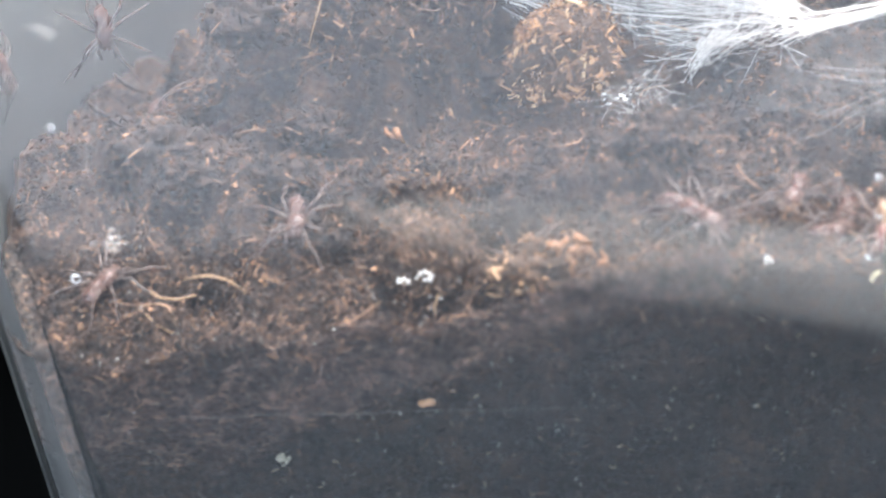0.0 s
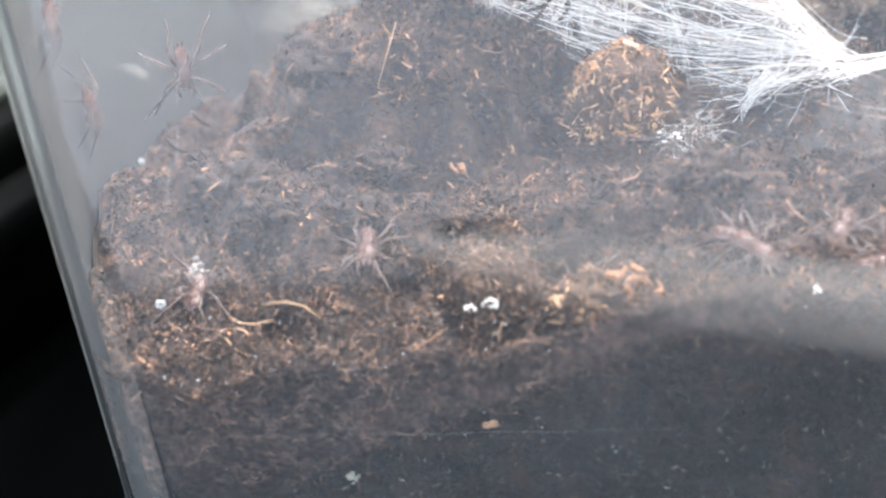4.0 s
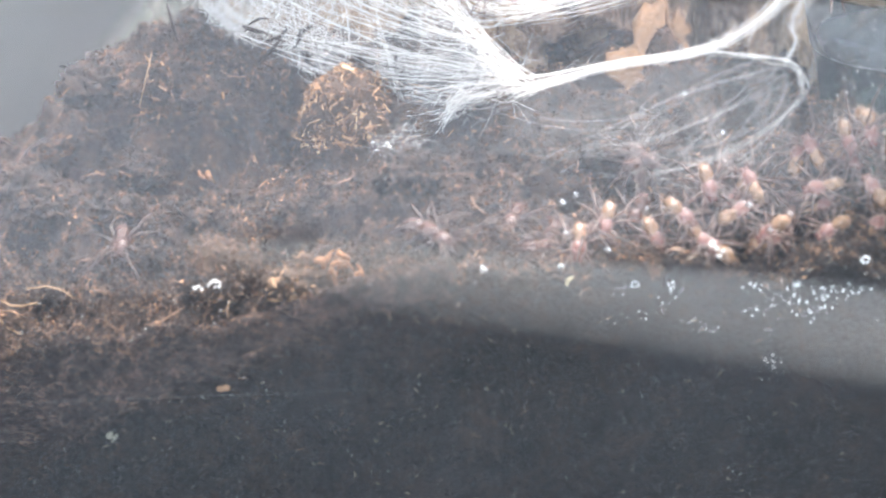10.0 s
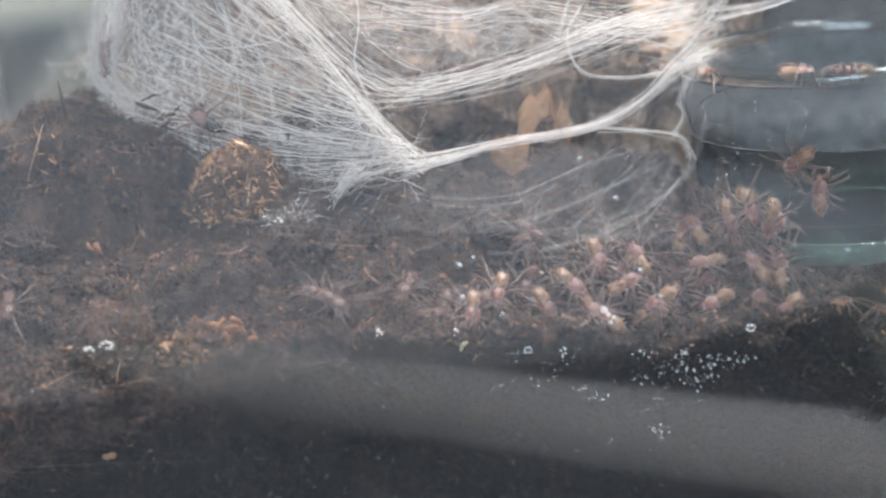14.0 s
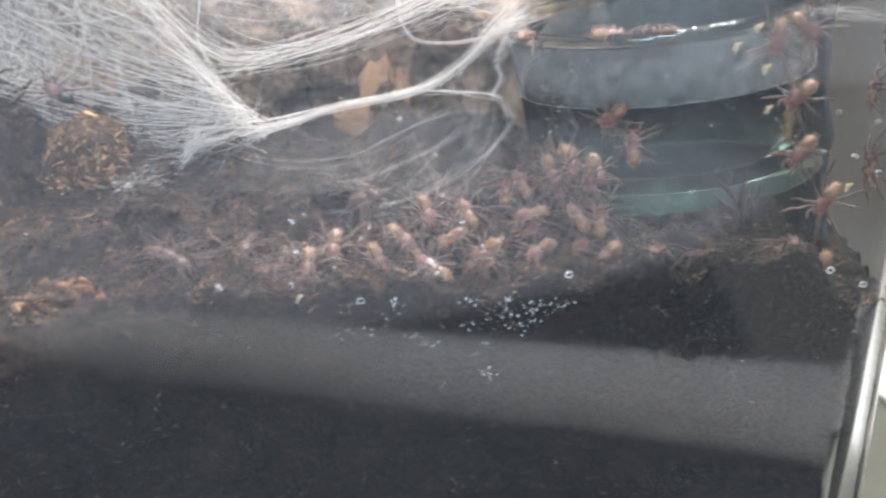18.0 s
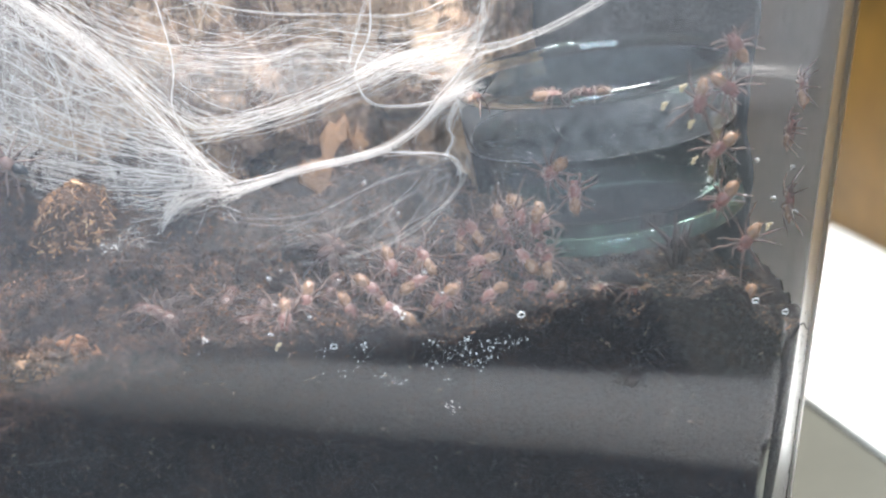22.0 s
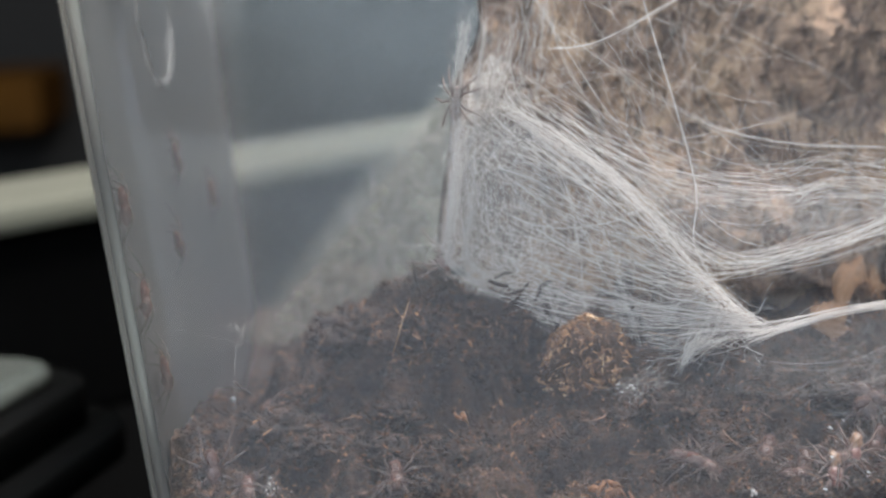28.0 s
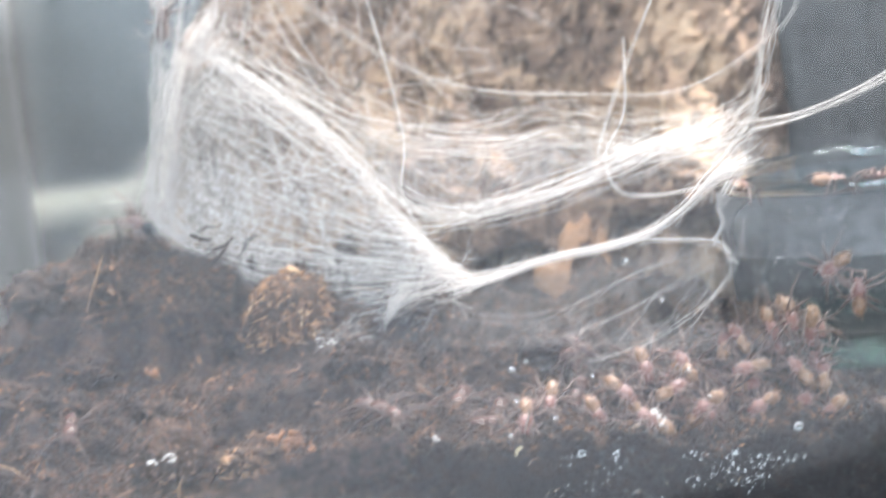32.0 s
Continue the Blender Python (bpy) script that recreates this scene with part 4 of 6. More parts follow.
for k, (x, z, w, h) in enumerate(((-0.0195, 0.1455, 0.0040, 0.0075), (0.012, 0.134, 0.003, 0.011))):
    flake(x, z, w, h, 80 + k, M_BARK)


# ---- loose bits on the soil ----
def twig(name, label, points, radius, mat, category="twig"):
    n_ = len(points)
    rad = [radius * (0.35 + 0.65 * math.sin(math.pi * (0.12 + 0.76 * k / (n_ - 1)))) for k in range(n_)]
    return tagged(part(name, limb(points, rad, 5), mat), label, category)


M_SHRED = plain("dark_bark_shred", (0.030, 0.017, 0.012), 0.85, vary=0.5, scale=600, bump=0.6)
M_STRAW = plain("tan_straw", (0.34, 0.20, 0.105), 0.6, vary=0.4, scale=500, bump=0.4)
M_RUST = plain("rusty_chip", (0.22, 0.10, 0.048), 0.8, vary=0.5, scale=500, bump=0.6)
g = rnd(301)
for x, y, z in ((-0.0537, 0.044, 0.1142), (-0.0496, 0.044, 0.1105), (-0.0454, 0.044, 0.1127), (-0.0432, 0.043, 0.1085), (-0.0398, 0.043, 0.1045), (-0.0515, 0.043, 0.1090), (-0.0470, 0.042, 0.1065)):
    for k in range(2):
        a, L = g.uniform(-0.3, 1.3) if x < -0.045 else g.uniform(0.9, 2.3), g.uniform(0.0025, 0.0050)
        d = np.array((math.cos(a), g.normal(0, 0.3), math.sin(a)))
        q = np.array((x, y, z)) + g.normal(0, 0.0008, 3)
        twig("bark_shred", "dark curled shred of bark on the soil heap", [tuple(q - d * L / 2), tuple(q + g.normal(0, 0.0004, 3)), tuple(q + d * L / 2)], g.uniform(0.0002, 0.0006), M_SHRED, "bark shred")
twig("thin_twig", "thin dark twig standing up from the soil heap", [(-0.069, 0.050, 0.1100), (-0.0699, 0.050, 0.1150), (-0.0704, 0.050, 0.1185)], 0.0004, M_SHRED)
twig("straw", "tan straw lying on the soil heap", [(-0.0755, 0.0385, 0.1015), (-0.0736, 0.0385, 0.1070), (-0.0719, 0.0385, 0.1120)], 0.00016, M_STRAW, "straw")
twig("thin_twig", "thin dark twig standing up behind the fibre clump", [(-0.0268, 0.040, 0.1010), (-0.0264, 0.040, 0.1062), (-0.0259, 0.0395, 0.1100)], 0.0005, M_SHRED)
twig("stump", "short dark stub of wood in the soil", [(-0.0939, 0.055, 0.0985), (-0.0935, 0.055, 0.1015), (-0.0933, 0.055, 0.1038)], 0.0009, M_SHRED)
for x, y, z in ((-0.1125, 0.050, 0.088), (-0.1075, 0.050, 0.0926)):
    twig("thin_twig", "short dark twig on the soil", [(x + 0.002, y, z - 0.0012), (x, y, z), (x - 0.0016, y, z + 0.0018)], 0.0005, M_SHRED)
for pts in ([(-0.096, 0.0025, 0.0777), (-0.0945, 0.0026, 0.0766), (-0.0925, 0.0026, 0.0764), (-0.0894, 0.0026, 0.077)], [(-0.0971, 0.0028, 0.0742), (-0.0955, 0.0029, 0.0720), (-0.0938, 0.0031, 0.0709), (-0.092, 0.0031, 0.0711)], [(-0.0554, 0.0027, 0.076), (-0.0561, 0.0029, 0.0738), (-0.056, 0.0031, 0.0715)], [(-0.0908, 0.0014, 0.0801), (-0.0873, 0.0015, 0.0805), (-0.0845, 0.0016, 0.0796), (-0.0823, 0.0017, 0.0776)]):
    twig("curled_fibre", "tan curled fibre against the clear wall", [tuple(q) for q in pts], 0.00017, M_STRAW, "fibre")
for k in range(64):
    c = np.array(((-0.0446, 0.0045, 0.0775), (-0.0362, 0.0045, 0.0805), (-0.0403, 0.0040, 0.0755), (-0.0597, 0.0300, 0.0895))[k % 3 if k < 61 else 3])
    q = c + g.normal(0, 1, 3) * [0.0022, 0.0010, 0.0014]
    q[1] = max(q[1], wall_near(q[2]) + 0.0012)
    d = g.normal(0, 1, 3) * [1, 0.4, 0.8]
    d *= g.uniform(0.0006, 0.0016) / np.linalg.norm(d)
    twig("fibre_chip", "angular rusty orange chip of fibre", [tuple(q - d), tuple(q + g.normal(0, 0.0002, 3)), tuple(q + d)], g.uniform(0.0003, 0.0008), M_RUST if k % 3 else M_TAN, "chip")


# ---- silk ----
def curve(points, n=14):
    """A smooth line through the points."""
    p = np.asarray(points, float)
    t = np.linspace(0, len(p) - 1, n)
    i = np.clip(t.astype(int), 0, len(p) - 2)
    f = (t - i)[:, None]
    a, b, c, d = p[np.maximum(i - 1, 0)], p[i], p[i + 1], p[np.minimum(i + 2, len(p) - 1)]
    return 0.5 * (2 * b + (c - a) * f + (2 * a - 5 * b + 4 * c - d) * f**2 + (3 * b - a - 3 * c + d) * f**3)


def rope(points, n, radius, spread, seed, ends=1.0, k=22):
    """n threads that run together along a line; ends: how far they fan out there."""
    r = rnd(seed)
    line = curve(points, k)
    t = np.linspace(0, 1, k)
    fan = 1 + (ends - 1) * (np.abs(2 * t - 1) ** 4)
    bundle = r.normal(0, 1, (max(n // 3, 1), 1, 3))[r.randint(0, max(n // 3, 1), n)] if spread > 0.001 else r.normal(0, 0.9, (n, 1, 3))
    off = (bundle + r.normal(0, 0.35, (n, 1, 3))) * spread * fan[None, :, None]
    wob = np.stack([fbm(np.stack([t * 5 + 31 * i, 0 * t, 0 * t + seed], -1), 2, seed) for i in range(n)])[:, :, None] * r.normal(0, 1, (n, 1, 3)) * spread * 1.1
    return tubes(line[None] + off + wob, radius * r.uniform(0.5, 1.5, n), 4, taper=False)


def between(A, B, n, radius, sag, seed, jitter=0.0008, k=9):
    """n threads from places on the line A to places on the line B."""
    r = rnd(seed)
    la, lb = curve(A, 200), curve(B, 200)
    ia = r.randint(0, 200, n)
    ib = np.clip(ia + r.normal(0, 60, n), 0, 199).astype(int)
    a, b = la[ia] + r.normal(0, jitter, (n, 3)), lb[ib] + r.normal(0, jitter, (n, 3))
    t = np.linspace(0, 1, k)[None, :, None]
    p = a[:, None] * (1 - t) + b[:, None] * t
    p = p + (4 * t * (1 - t)) * (r.normal(0, 1, (n, 1, 3)) * sag * 0.6 + np.array([0, 0, -sag]))
    p = p + r.normal(0, jitter * 0.22, p.shape)
    return tubes(p, radius * r.uniform(0.5, 1.5, n), 3, taper=False)


def tangle_line(points, n, length, radius, seed, k=8):
    """Short frayed threads that lean along a line."""
    r = rnd(seed)
    line = curve(points, 120)
    i = r.randint(2, 118, n)
    d = line[i + 1] - line[i - 1]
    d = d / np.linalg.norm(d, axis=1, keepdims=True) + r.normal(0, 0.28, (n, 3))
    turn = np.cumsum(r.normal(0, 0.12, (n, k, 3)), 1)
    path = np.cumsum((d[:, None] + turn) * (length * r.uniform(0.4, 1.5, n) / k)[:, None, None], 1)
    return tubes(line[i][:, None] + path - path.mean(1, keepdims=True), radius * r.uniform(0.6, 1.4, n), 3, taper=False)


def gauze(corners, n=24, seed=0, bulge=0.002):
    """A thin sagging sheet between four lines' corners: p00, p10, p11, p01."""
    a, b, c, d = [np.array(q) for q in corners]
    s, t = np.meshgrid(np.linspace(0, 1, n), np.linspace(0, 1, n), indexing="ij")
    s, t = s.reshape(-1, 1), t.reshape(-1, 1)
    p = a * (1 - s) * (1 - t) + b * s * (1 - t) + c * s * t + d * (1 - s) * t
    p[:, 1] += bulge * np.sin(np.pi * s[:, 0]) * np.sin(np.pi * t[:, 0]) + 0.0012 * fbm(p * 120, 3, seed)
    i = np.arange(n * n).reshape(n, n)
    return p, np.stack([i[:-1, :-1], i[1:, :-1], i[1:, 1:], i[:-1, 1:]], -1).reshape(-1, 4)


web = thing("spider_web", "dense white spider web slung between bark, soil and glass dish", "web")
MAIN = [(-0.0500, 0.051, 0.150), (-0.0400, 0.048, 0.1432), (-0.0272, 0.045, 0.1335), (-0.0147, 0.038, 0.1180), (-0.0065, 0.033, 0.1092), (-0.0008, 0.030, 0.1048)]
ROPE = [(-0.0040, 0.0305, 0.1040), (0.0040, 0.029, 0.1060), (0.0134, 0.025, 0.1092), (0.0285, 0.018, 0.1130), (0.0369, 0.012, 0.1189), (0.0421, 0.008, 0.1251), (0.0475, 0.007, 0.1280)]
FOOT = [(-0.0642, 0.051, 0.1120), (-0.0530, 0.049, 0.1090), (-0.0422, 0.045, 0.1075), (-0.0300, 0.043, 0.1060), (-0.0222, 0.036, 0.1010), (-0.0160, 0.0325, 0.0985)]
UPPER = [(-0.0440, 0.049, 0.1500), (-0.0250, 0.047, 0.1370), (-0.0063, 0.045, 0.1305), (0.0080, 0.043, 0.1300), (0.0188, 0.042, 0.1318), (0.0373, 0.038, 0.1290), (0.0480, 0.030, 0.1310)]
LOWER = [(-0.0400, 0.047, 0.1440), (-0.0272, 0.045, 0.1320), (-0.0117, 0.042, 0.1180), (-0.0004, 0.040, 0.1163), (0.0178, 0.038, 0.1206), (0.0361, 0.034, 0.1285), (0.0470, 0.022, 0.1325)]
part("main_rope", rope(MAIN, 24, 0.000045, 0.0010, 1, 1.6), M_SILK, web)
part("right_rope", rope(ROPE, 30, 0.000045, 0.00034, 2, 4.0), M_SILK, web)
part("frayed_threads", tangle_line(ROPE, 90, 0.007, 0.00003, 411), M_SILK, web)
part("fork_rope", rope([(0.0300, 0.0172, 0.1132), (0.0370, 0.0120, 0.1135), (0.0420, 0.0085, 0.1133), (0.0440, 0.0070, 0.1118), (0.0446, 0.0060, 0.1095)], 6, 0.00005, 0.00025, 3, 2.0), M_SILK, web)
part("fork_rope", rope([(0.0420, 0.0085, 0.1133), (0.0432, 0.0080, 0.1165), (0.0428, 0.0080, 0.1200), (0.0450, 0.0075, 0.1250)], 5, 0.00005, 0.0003, 4, 2.0), M_SILK, web)
part("upper_hammock", rope(UPPER, 38, 0.00003, 0.0021, 5, 1.4), M_SILK, web)
part("lower_hammock", rope(LOWER, 46, 0.000035, 0.0020, 6, 1.3), M_SILK, web)
part("hammock_threads", between(UPPER[1:], LOWER[1:], 130, 0.000035, 0.002, 7, 0.002), M_FINE, web)
part("kinked_thread", rope([(0.0308, 0.036, 0.1500), (0.0306, 0.036, 0.1360), (0.0268, 0.037, 0.1274), (0.0294, 0.036, 0.1205), (0.0360, 0.030, 0.1200), (0.0425, 0.020, 0.1222)], 5, 0.00005, 0.00012, 8, 1.5, 30), M_SILK, web)
part("hanging_thread", rope([(0.0420, 0.025, 0.1750), (0.0347, 0.030, 0.1555), (0.0283, 0.034, 0.1386), (0.0254, 0.036, 0.1281)], 4, 0.00004, 0.00022, 9, 1.6), M_SILK, web)
part("hanging_thread", rope([(-0.0250, 0.052, 0.1850), (-0.0201, 0.050, 0.1667), (-0.0126, 0.042, 0.1347), (-0.0131, 0.040, 0.1211), (-0.0062, 0.034, 0.1079)], 3, 0.00005, 0.00012, 10, 2.0), M_SILK, web)
part("hanging_thread", rope([(-0.0420, 0.056, 0.1800), (-0.0372, 0.050, 0.1582), (-0.0217, 0.044, 0.1313), (-0.0190, 0.042, 0.1250)], 3, 0.00005, 0.00015, 11, 2.0), M_SILK, web)
part("hanging_thread", rope([(-0.0460, 0.056, 0.1780), (-0.0300, 0.050, 0.1500), (-0.0190, 0.046, 0.1360)], 2, 0.00004, 0.0003, 12, 2.0), M_SILK, web)
part("cross_thread", rope([(-0.0420, 0.056, 0.1680), (-0.0150, 0.050, 0.1480), (0.0040, 0.046, 0.1405), (0.0250, 0.038, 0.1392), (0.0420, 0.030, 0.1400), (0.0600, 0.033, 0.1500), (0.0660, 0.036, 0.1580)], 4, 0.00004, 0.0004, 13, 1.5), M_SILK, web)
part("cross_thread", rope([(-0.0400, 0.055, 0.1610), (-0.0300, 0.052, 0.1625), (-0.0150, 0.050, 0.1700), (0.0, 0.050, 0.1780)], 3, 0.00005, 0.0002, 14, 1.5), M_SILK, web)
part("fan_threads", between(MAIN, FOOT, 22, 0.00004, 0.0016, 15, 0.0014), M_FINE, web)
part("fan_threads", between(MAIN[:3], FOOT[:4], 16, 0.00003, 0.0030, 16, 0.004), M_SILK, web)
part("fan_threads", between(FOOT[1:], MAIN[2:], 22, 0.000045, -0.0030, 17, 0.003), M_SILK, web)
g = rnd(60)
for k in range(5):
    a0, a1 = g.uniform(0.0, 0.35), g.uniform(0.25, 0.98)
    start, stop = curve(MAIN, 100)[int(a0 * 99)] + g.normal(0, 0.0012, 3), curve(FOOT, 100)[int(a1 * 99)] + g.normal(0, 0.001, 3)
    mid = (start + stop) / 2 + g.normal(0, 0.0025, 3) * [1, 0.4, 1]
    part("fan_rope", rope([start, mid, stop], 3, 0.00005, 0.00022, 61 + k, 2.2), M_SILK, web)
LEFT = [(-0.0500, 0.053, 0.1560), (-0.0560, 0.054, 0.1480), (-0.0595, 0.053, 0.1350), (-0.0620, 0.052, 0.1220), (-0.0600, 0.050, 0.1130), (-0.0480, 0.047, 0.1085)]
SWEEP = [(-0.0400, 0.048, 0.1432), (-0.0272, 0.045, 0.1335), (-0.0147, 0.038, 0.1180), (-0.0065, 0.033, 0.1092), (-0.0040, 0.032, 0.1062), (-0.0150, 0.0325, 0.0995)]


def sweep(n, radius, seed, loose, dip, k=14):
    """Long wavering threads that leave the main rope and swing across the fan to the edge of the bark."""
    r = rnd(seed)
    la, lb = curve(SWEEP, 200), curve(LEFT, 200)
    u = r.uniform(0.02, 1, n)
    ia = np.clip(u * 199 + r.normal(0, 8, n), 0, 199).astype(int)
    ib = np.clip((u ** 1.2) * 199 + r.normal(0, loose, n), 0, 199).astype(int)
    a, b = la[ia] + r.normal(0, 0.0007, (n, 3)), lb[ib] + r.normal(0, 0.0016, (n, 3))
    t = np.linspace(0, 1, k)
    cut = r.uniform(0.55, 1.0, n)[:, None] * t[None]
    p = a[:, None] * (1 - cut[..., None]) + b[:, None] * cut[..., None]
    bow = np.sin(np.pi * cut)[..., None] * np.stack([r.normal(0, 0.0008, n), r.normal(-0.001, 0.0008, n), -dip * r.uniform(0.1, 1.5, n)], -1)[:, None]
    wave = np.cumsum(r.normal(0, 0.00022, (n, k, 3)), 1) * [1, 0.4, 1]
    return tubes(p + bow + wave, radius * r.uniform(0.5, 1.6, n), 3, taper=False)


part("sweeping_threads", sweep(120, 0.000040, 431, 26, 0.0050), M_SILK, web)
part("sweeping_threads", sweep(90, 0.00003, 432, 55, 0.0080), M_FINE, web)
part("sweeping_threads", sweep(34, 0.00008, 433, 22, 0.0045), M_SILK, web)
WRAP = [(-0.0505, 0.074, 0.1590), (-0.0588, 0.072, 0.1480), (-0.0612, 0.068, 0.1290), (-0.0632, 0.064, 0.1130)]
part("edge_threads", between(LEFT[:4], [(-0.0470, 0.050, 0.1500), (-0.0500, 0.050, 0.135), (-0.0530, 0.049, 0.120), (-0.0540, 0.049, 0.113)], 60, 0.000035, 0.0012, 18, 0.0018), M_FINE, web)
part("edge_threads", between(WRAP, LEFT[:4], 150, 0.00004, -0.0010, 19, 0.0009), M_SILK, web)
part("edge_threads", between(WRAP[:2], WRAP[2:], 70, 0.00003, 0.0004, 20, 0.0009), M_FINE, web)
part("apex_threads", between([(-0.050, 0.060, 0.163), (-0.045, 0.056, 0.168), (-0.038, 0.056, 0.178)], [(-0.053, 0.054, 0.150), (-0.046, 0.050, 0.148)], 60, 0.00004, 0.0006, 20, 0.0018), M_FINE, web)
part("tuft", rope([(-0.0130, 0.0320, 0.1030), (-0.0155, 0.0325, 0.1005), (-0.0178, 0.0330, 0.0965)], 24, 0.00005, 0.0006, 21, 1.8), M_SILK, web)
part("tuft_threads", between([(-0.0165, 0.0325, 0.0995), (-0.0130, 0.032, 0.103)], [(-0.012, 0.034, 0.112), (-0.002, 0.0305, 0.1055)], 45, 0.00004, 0.0012, 22, 0.0009), M_SILK, web)
part("low_arc", rope([(-0.0120, 0.0340, 0.0930), (0.0019, 0.030, 0.0885), (0.0185, 0.022, 0.0895), (0.0337, 0.014, 0.0966), (0.0444, 0.008, 0.1070), (0.0470, 0.008, 0.1180)], 5, 0.000025, 0.0004, 23, 2.2), M_FINE, web)
for k, (dz, dx) in enumerate(((-0.004, 0.002), (0.004, -0.003), (0.008, -0.006), (0.002, 0.006))):
    part("low_arc", rope([(-0.0100 + dx, 0.0340, 0.0950 + dz), (0.0060 + dx, 0.0310, 0.0900 + dz), (0.0200 + dx, 0.0240, 0.0912 + dz), (0.0340 + dx, 0.0160, 0.0985 + dz), (0.0430, 0.0090, 0.1090 + 0.4 * dz)], 3, 0.000022, 0.0005, 230 + k, 2.5), M_FINE, web)
part("low_threads", between([(-0.030, 0.030, 0.0925), (-0.005, 0.026, 0.089), (0.02, 0.018, 0.088), (0.040, 0.012, 0.092)], [(-0.022, 0.042, 0.098), (0.0, 0.044, 0.097), (0.02, 0.04, 0.098), (0.042, 0.02, 0.110)], 45, 0.000022, 0.0016, 24, 0.002), M_FINE, web)
part("dish_threads", between([(0.0455, 0.010, 0.1285), (0.050, 0.010, 0.133), (0.053, 0.016, 0.140)], [(0.0420, 0.0085, 0.122), (0.040, 0.012, 0.127), (0.038, 0.02, 0.132)], 90, 0.00004, 0.0010, 25, 0.0018), M_FINE, web)
part("dish_threads", rope([(0.0440, 0.018, 0.1290), (0.0500, 0.014, 0.1370), (0.0540, 0.020, 0.1500), (0.0600, 0.030, 0.1650)], 12, 0.00005, 0.0013, 26, 1.6), M_FINE, web)
part("dish_threads", rope([(0.0480, 0.012, 0.1330), (0.0600, 0.012, 0.1355), (0.0740, 0.009, 0.1420), (0.0860, 0.003, 0.1520), (0.0920, -0.0085, 0.1600)], 10, 0.00004, 0.0007, 27, 2.0), M_SILK, web)
part("corner_threads", between([(0.098, 0.002, 0.128), (0.104, 0.002, 0.127)], [(0.112, 0.0, 0.128), (0.118, 0.004, 0.124)], 11, 0.00003, 0.0006, 28, 0.0010), M_FINE, web)
part("fan_gauze", gauze((MAIN[0], MAIN[4], FOOT[5], FOOT[0]), 30, 3, 0.003), M_GAUZE, web, "gauzy silk sheet")
part("edge_gauze", gauze(((-0.0530, 0.060, 0.158), (-0.044, 0.050, 0.150), (-0.040, 0.045, 0.107), (-0.0640, 0.056, 0.109)), 26, 4, 0.001), silk("edge_gauze", 0.30, 100), web, "gauzy silk sheet")
FLUFF = [(-0.0570, 0.050, 0.1680), (-0.0590, 0.050, 0.1560), (-0.0603, 0.0495, 0.1420), (-0.0612, 0.049, 0.1305), (-0.0625, 0.0485, 0.1195), (-0.0560, 0.047, 0.1130)]
part("edge_fluff", merged(tangle_line(FLUFF, 420, 0.0075, 0.000024, 431), tangle_line([(x + 0.0035, y - 0.001, z) for x, y, z in FLUFF], 420, 0.008, 0.000024, 432), tangle_line([(x - 0.0012, y, z) for x, y, z in FLUFF], 260, 0.006, 0.000024, 433)), M_FINE, web, "cottony fine silk fluff")
part("edge_gauze", gauze((WRAP[0], LEFT[0], LEFT[4], WRAP[3]), 26, 14, 0.001), silk("rim_gauze", 0.5, 130), web, "gauzy silk sheet")
part("hammock_gauze", gauze((UPPER[1], UPPER[5], LOWER[5], LOWER[2]), 24, 5, 0.001), silk("thin_gauze", 0.28, 200), web, "thin gauzy silk sheet")
part("low_gauze", gauze(((-0.028, 0.034, 0.093), (0.044, 0.010, 0.093), (0.044, 0.022, 0.112), (-0.015, 0.042, 0.099)), 24, 6, 0.001), silk("low_gauze", 0.10, 220), web, "thin gauzy silk sheet")
def tangle(corners, n, length, radius, seed, lead=(0.5, -0.1, -0.8), k=11):
    """Curly stray threads over a four-cornered patch."""
    r = rnd(seed)
    a, b, c, d = [np.array(q) for q in corners]
    s, t = r.uniform(0, 1, (2, n, 1))
    p = a * (1 - s) * (1 - t) + b * s * (1 - t) + c * s * t + d * (1 - s) * t
    h = r.normal(0, 1, (n, 3)) * [1, 0.35, 1] + np.array(lead)
    h /= np.linalg.norm(h, axis=1, keepdims=True)
    turn = np.cumsum(r.normal(0, 0.20, (n, k, 3)), 1) * [1, 0.4, 1]
    step = (h[:, None] + turn) * (length * r.uniform(0.4, 1.6, n) / k)[:, None, None]
    path = np.cumsum(step, 1)
    return tubes(p[:, None] + path - path.mean(1, keepdims=True), radius * r.uniform(0.5, 1.5, n), 3, taper=False)


part("tangled_threads", tangle(((-0.0535, 0.055, 0.157), (-0.044, 0.049, 0.150), (-0.040, 0.044, 0.108), (-0.0630, 0.052, 0.112)), 300, 0.013, 0.00003, 401), M_SILK, web)
part("tangled_threads", tangle((MAIN[1], MAIN[5], FOOT[5], FOOT[1]), 90, 0.013, 0.00003, 402), M_SILK, web)
part("tangled_threads", tangle(((-0.055, 0.056, 0.180), (0.005, 0.056, 0.180), (0.005, 0.045, 0.135), (-0.045, 0.049, 0.150)), 110, 0.024, 0.000026, 403, (1.2, -0.2, -0.9)), M_SILK, web)
part("tangled_threads", tangle(((-0.031, 0.0285, 0.096), (-0.023, 0.030, 0.100), (-0.019, 0.030, 0.092), (-0.029, 0.028, 0.089)), 60, 0.006, 0.00003, 405, (0.5, 0, 0.3)), M_FINE, web)
M_CURTAIN = silk("curtain", 0.16, 0.0, (0.60, 0.56, 0.46))
far_web = thing("back_web", "pale silk curtain at the back of the tub behind the soil", "web")
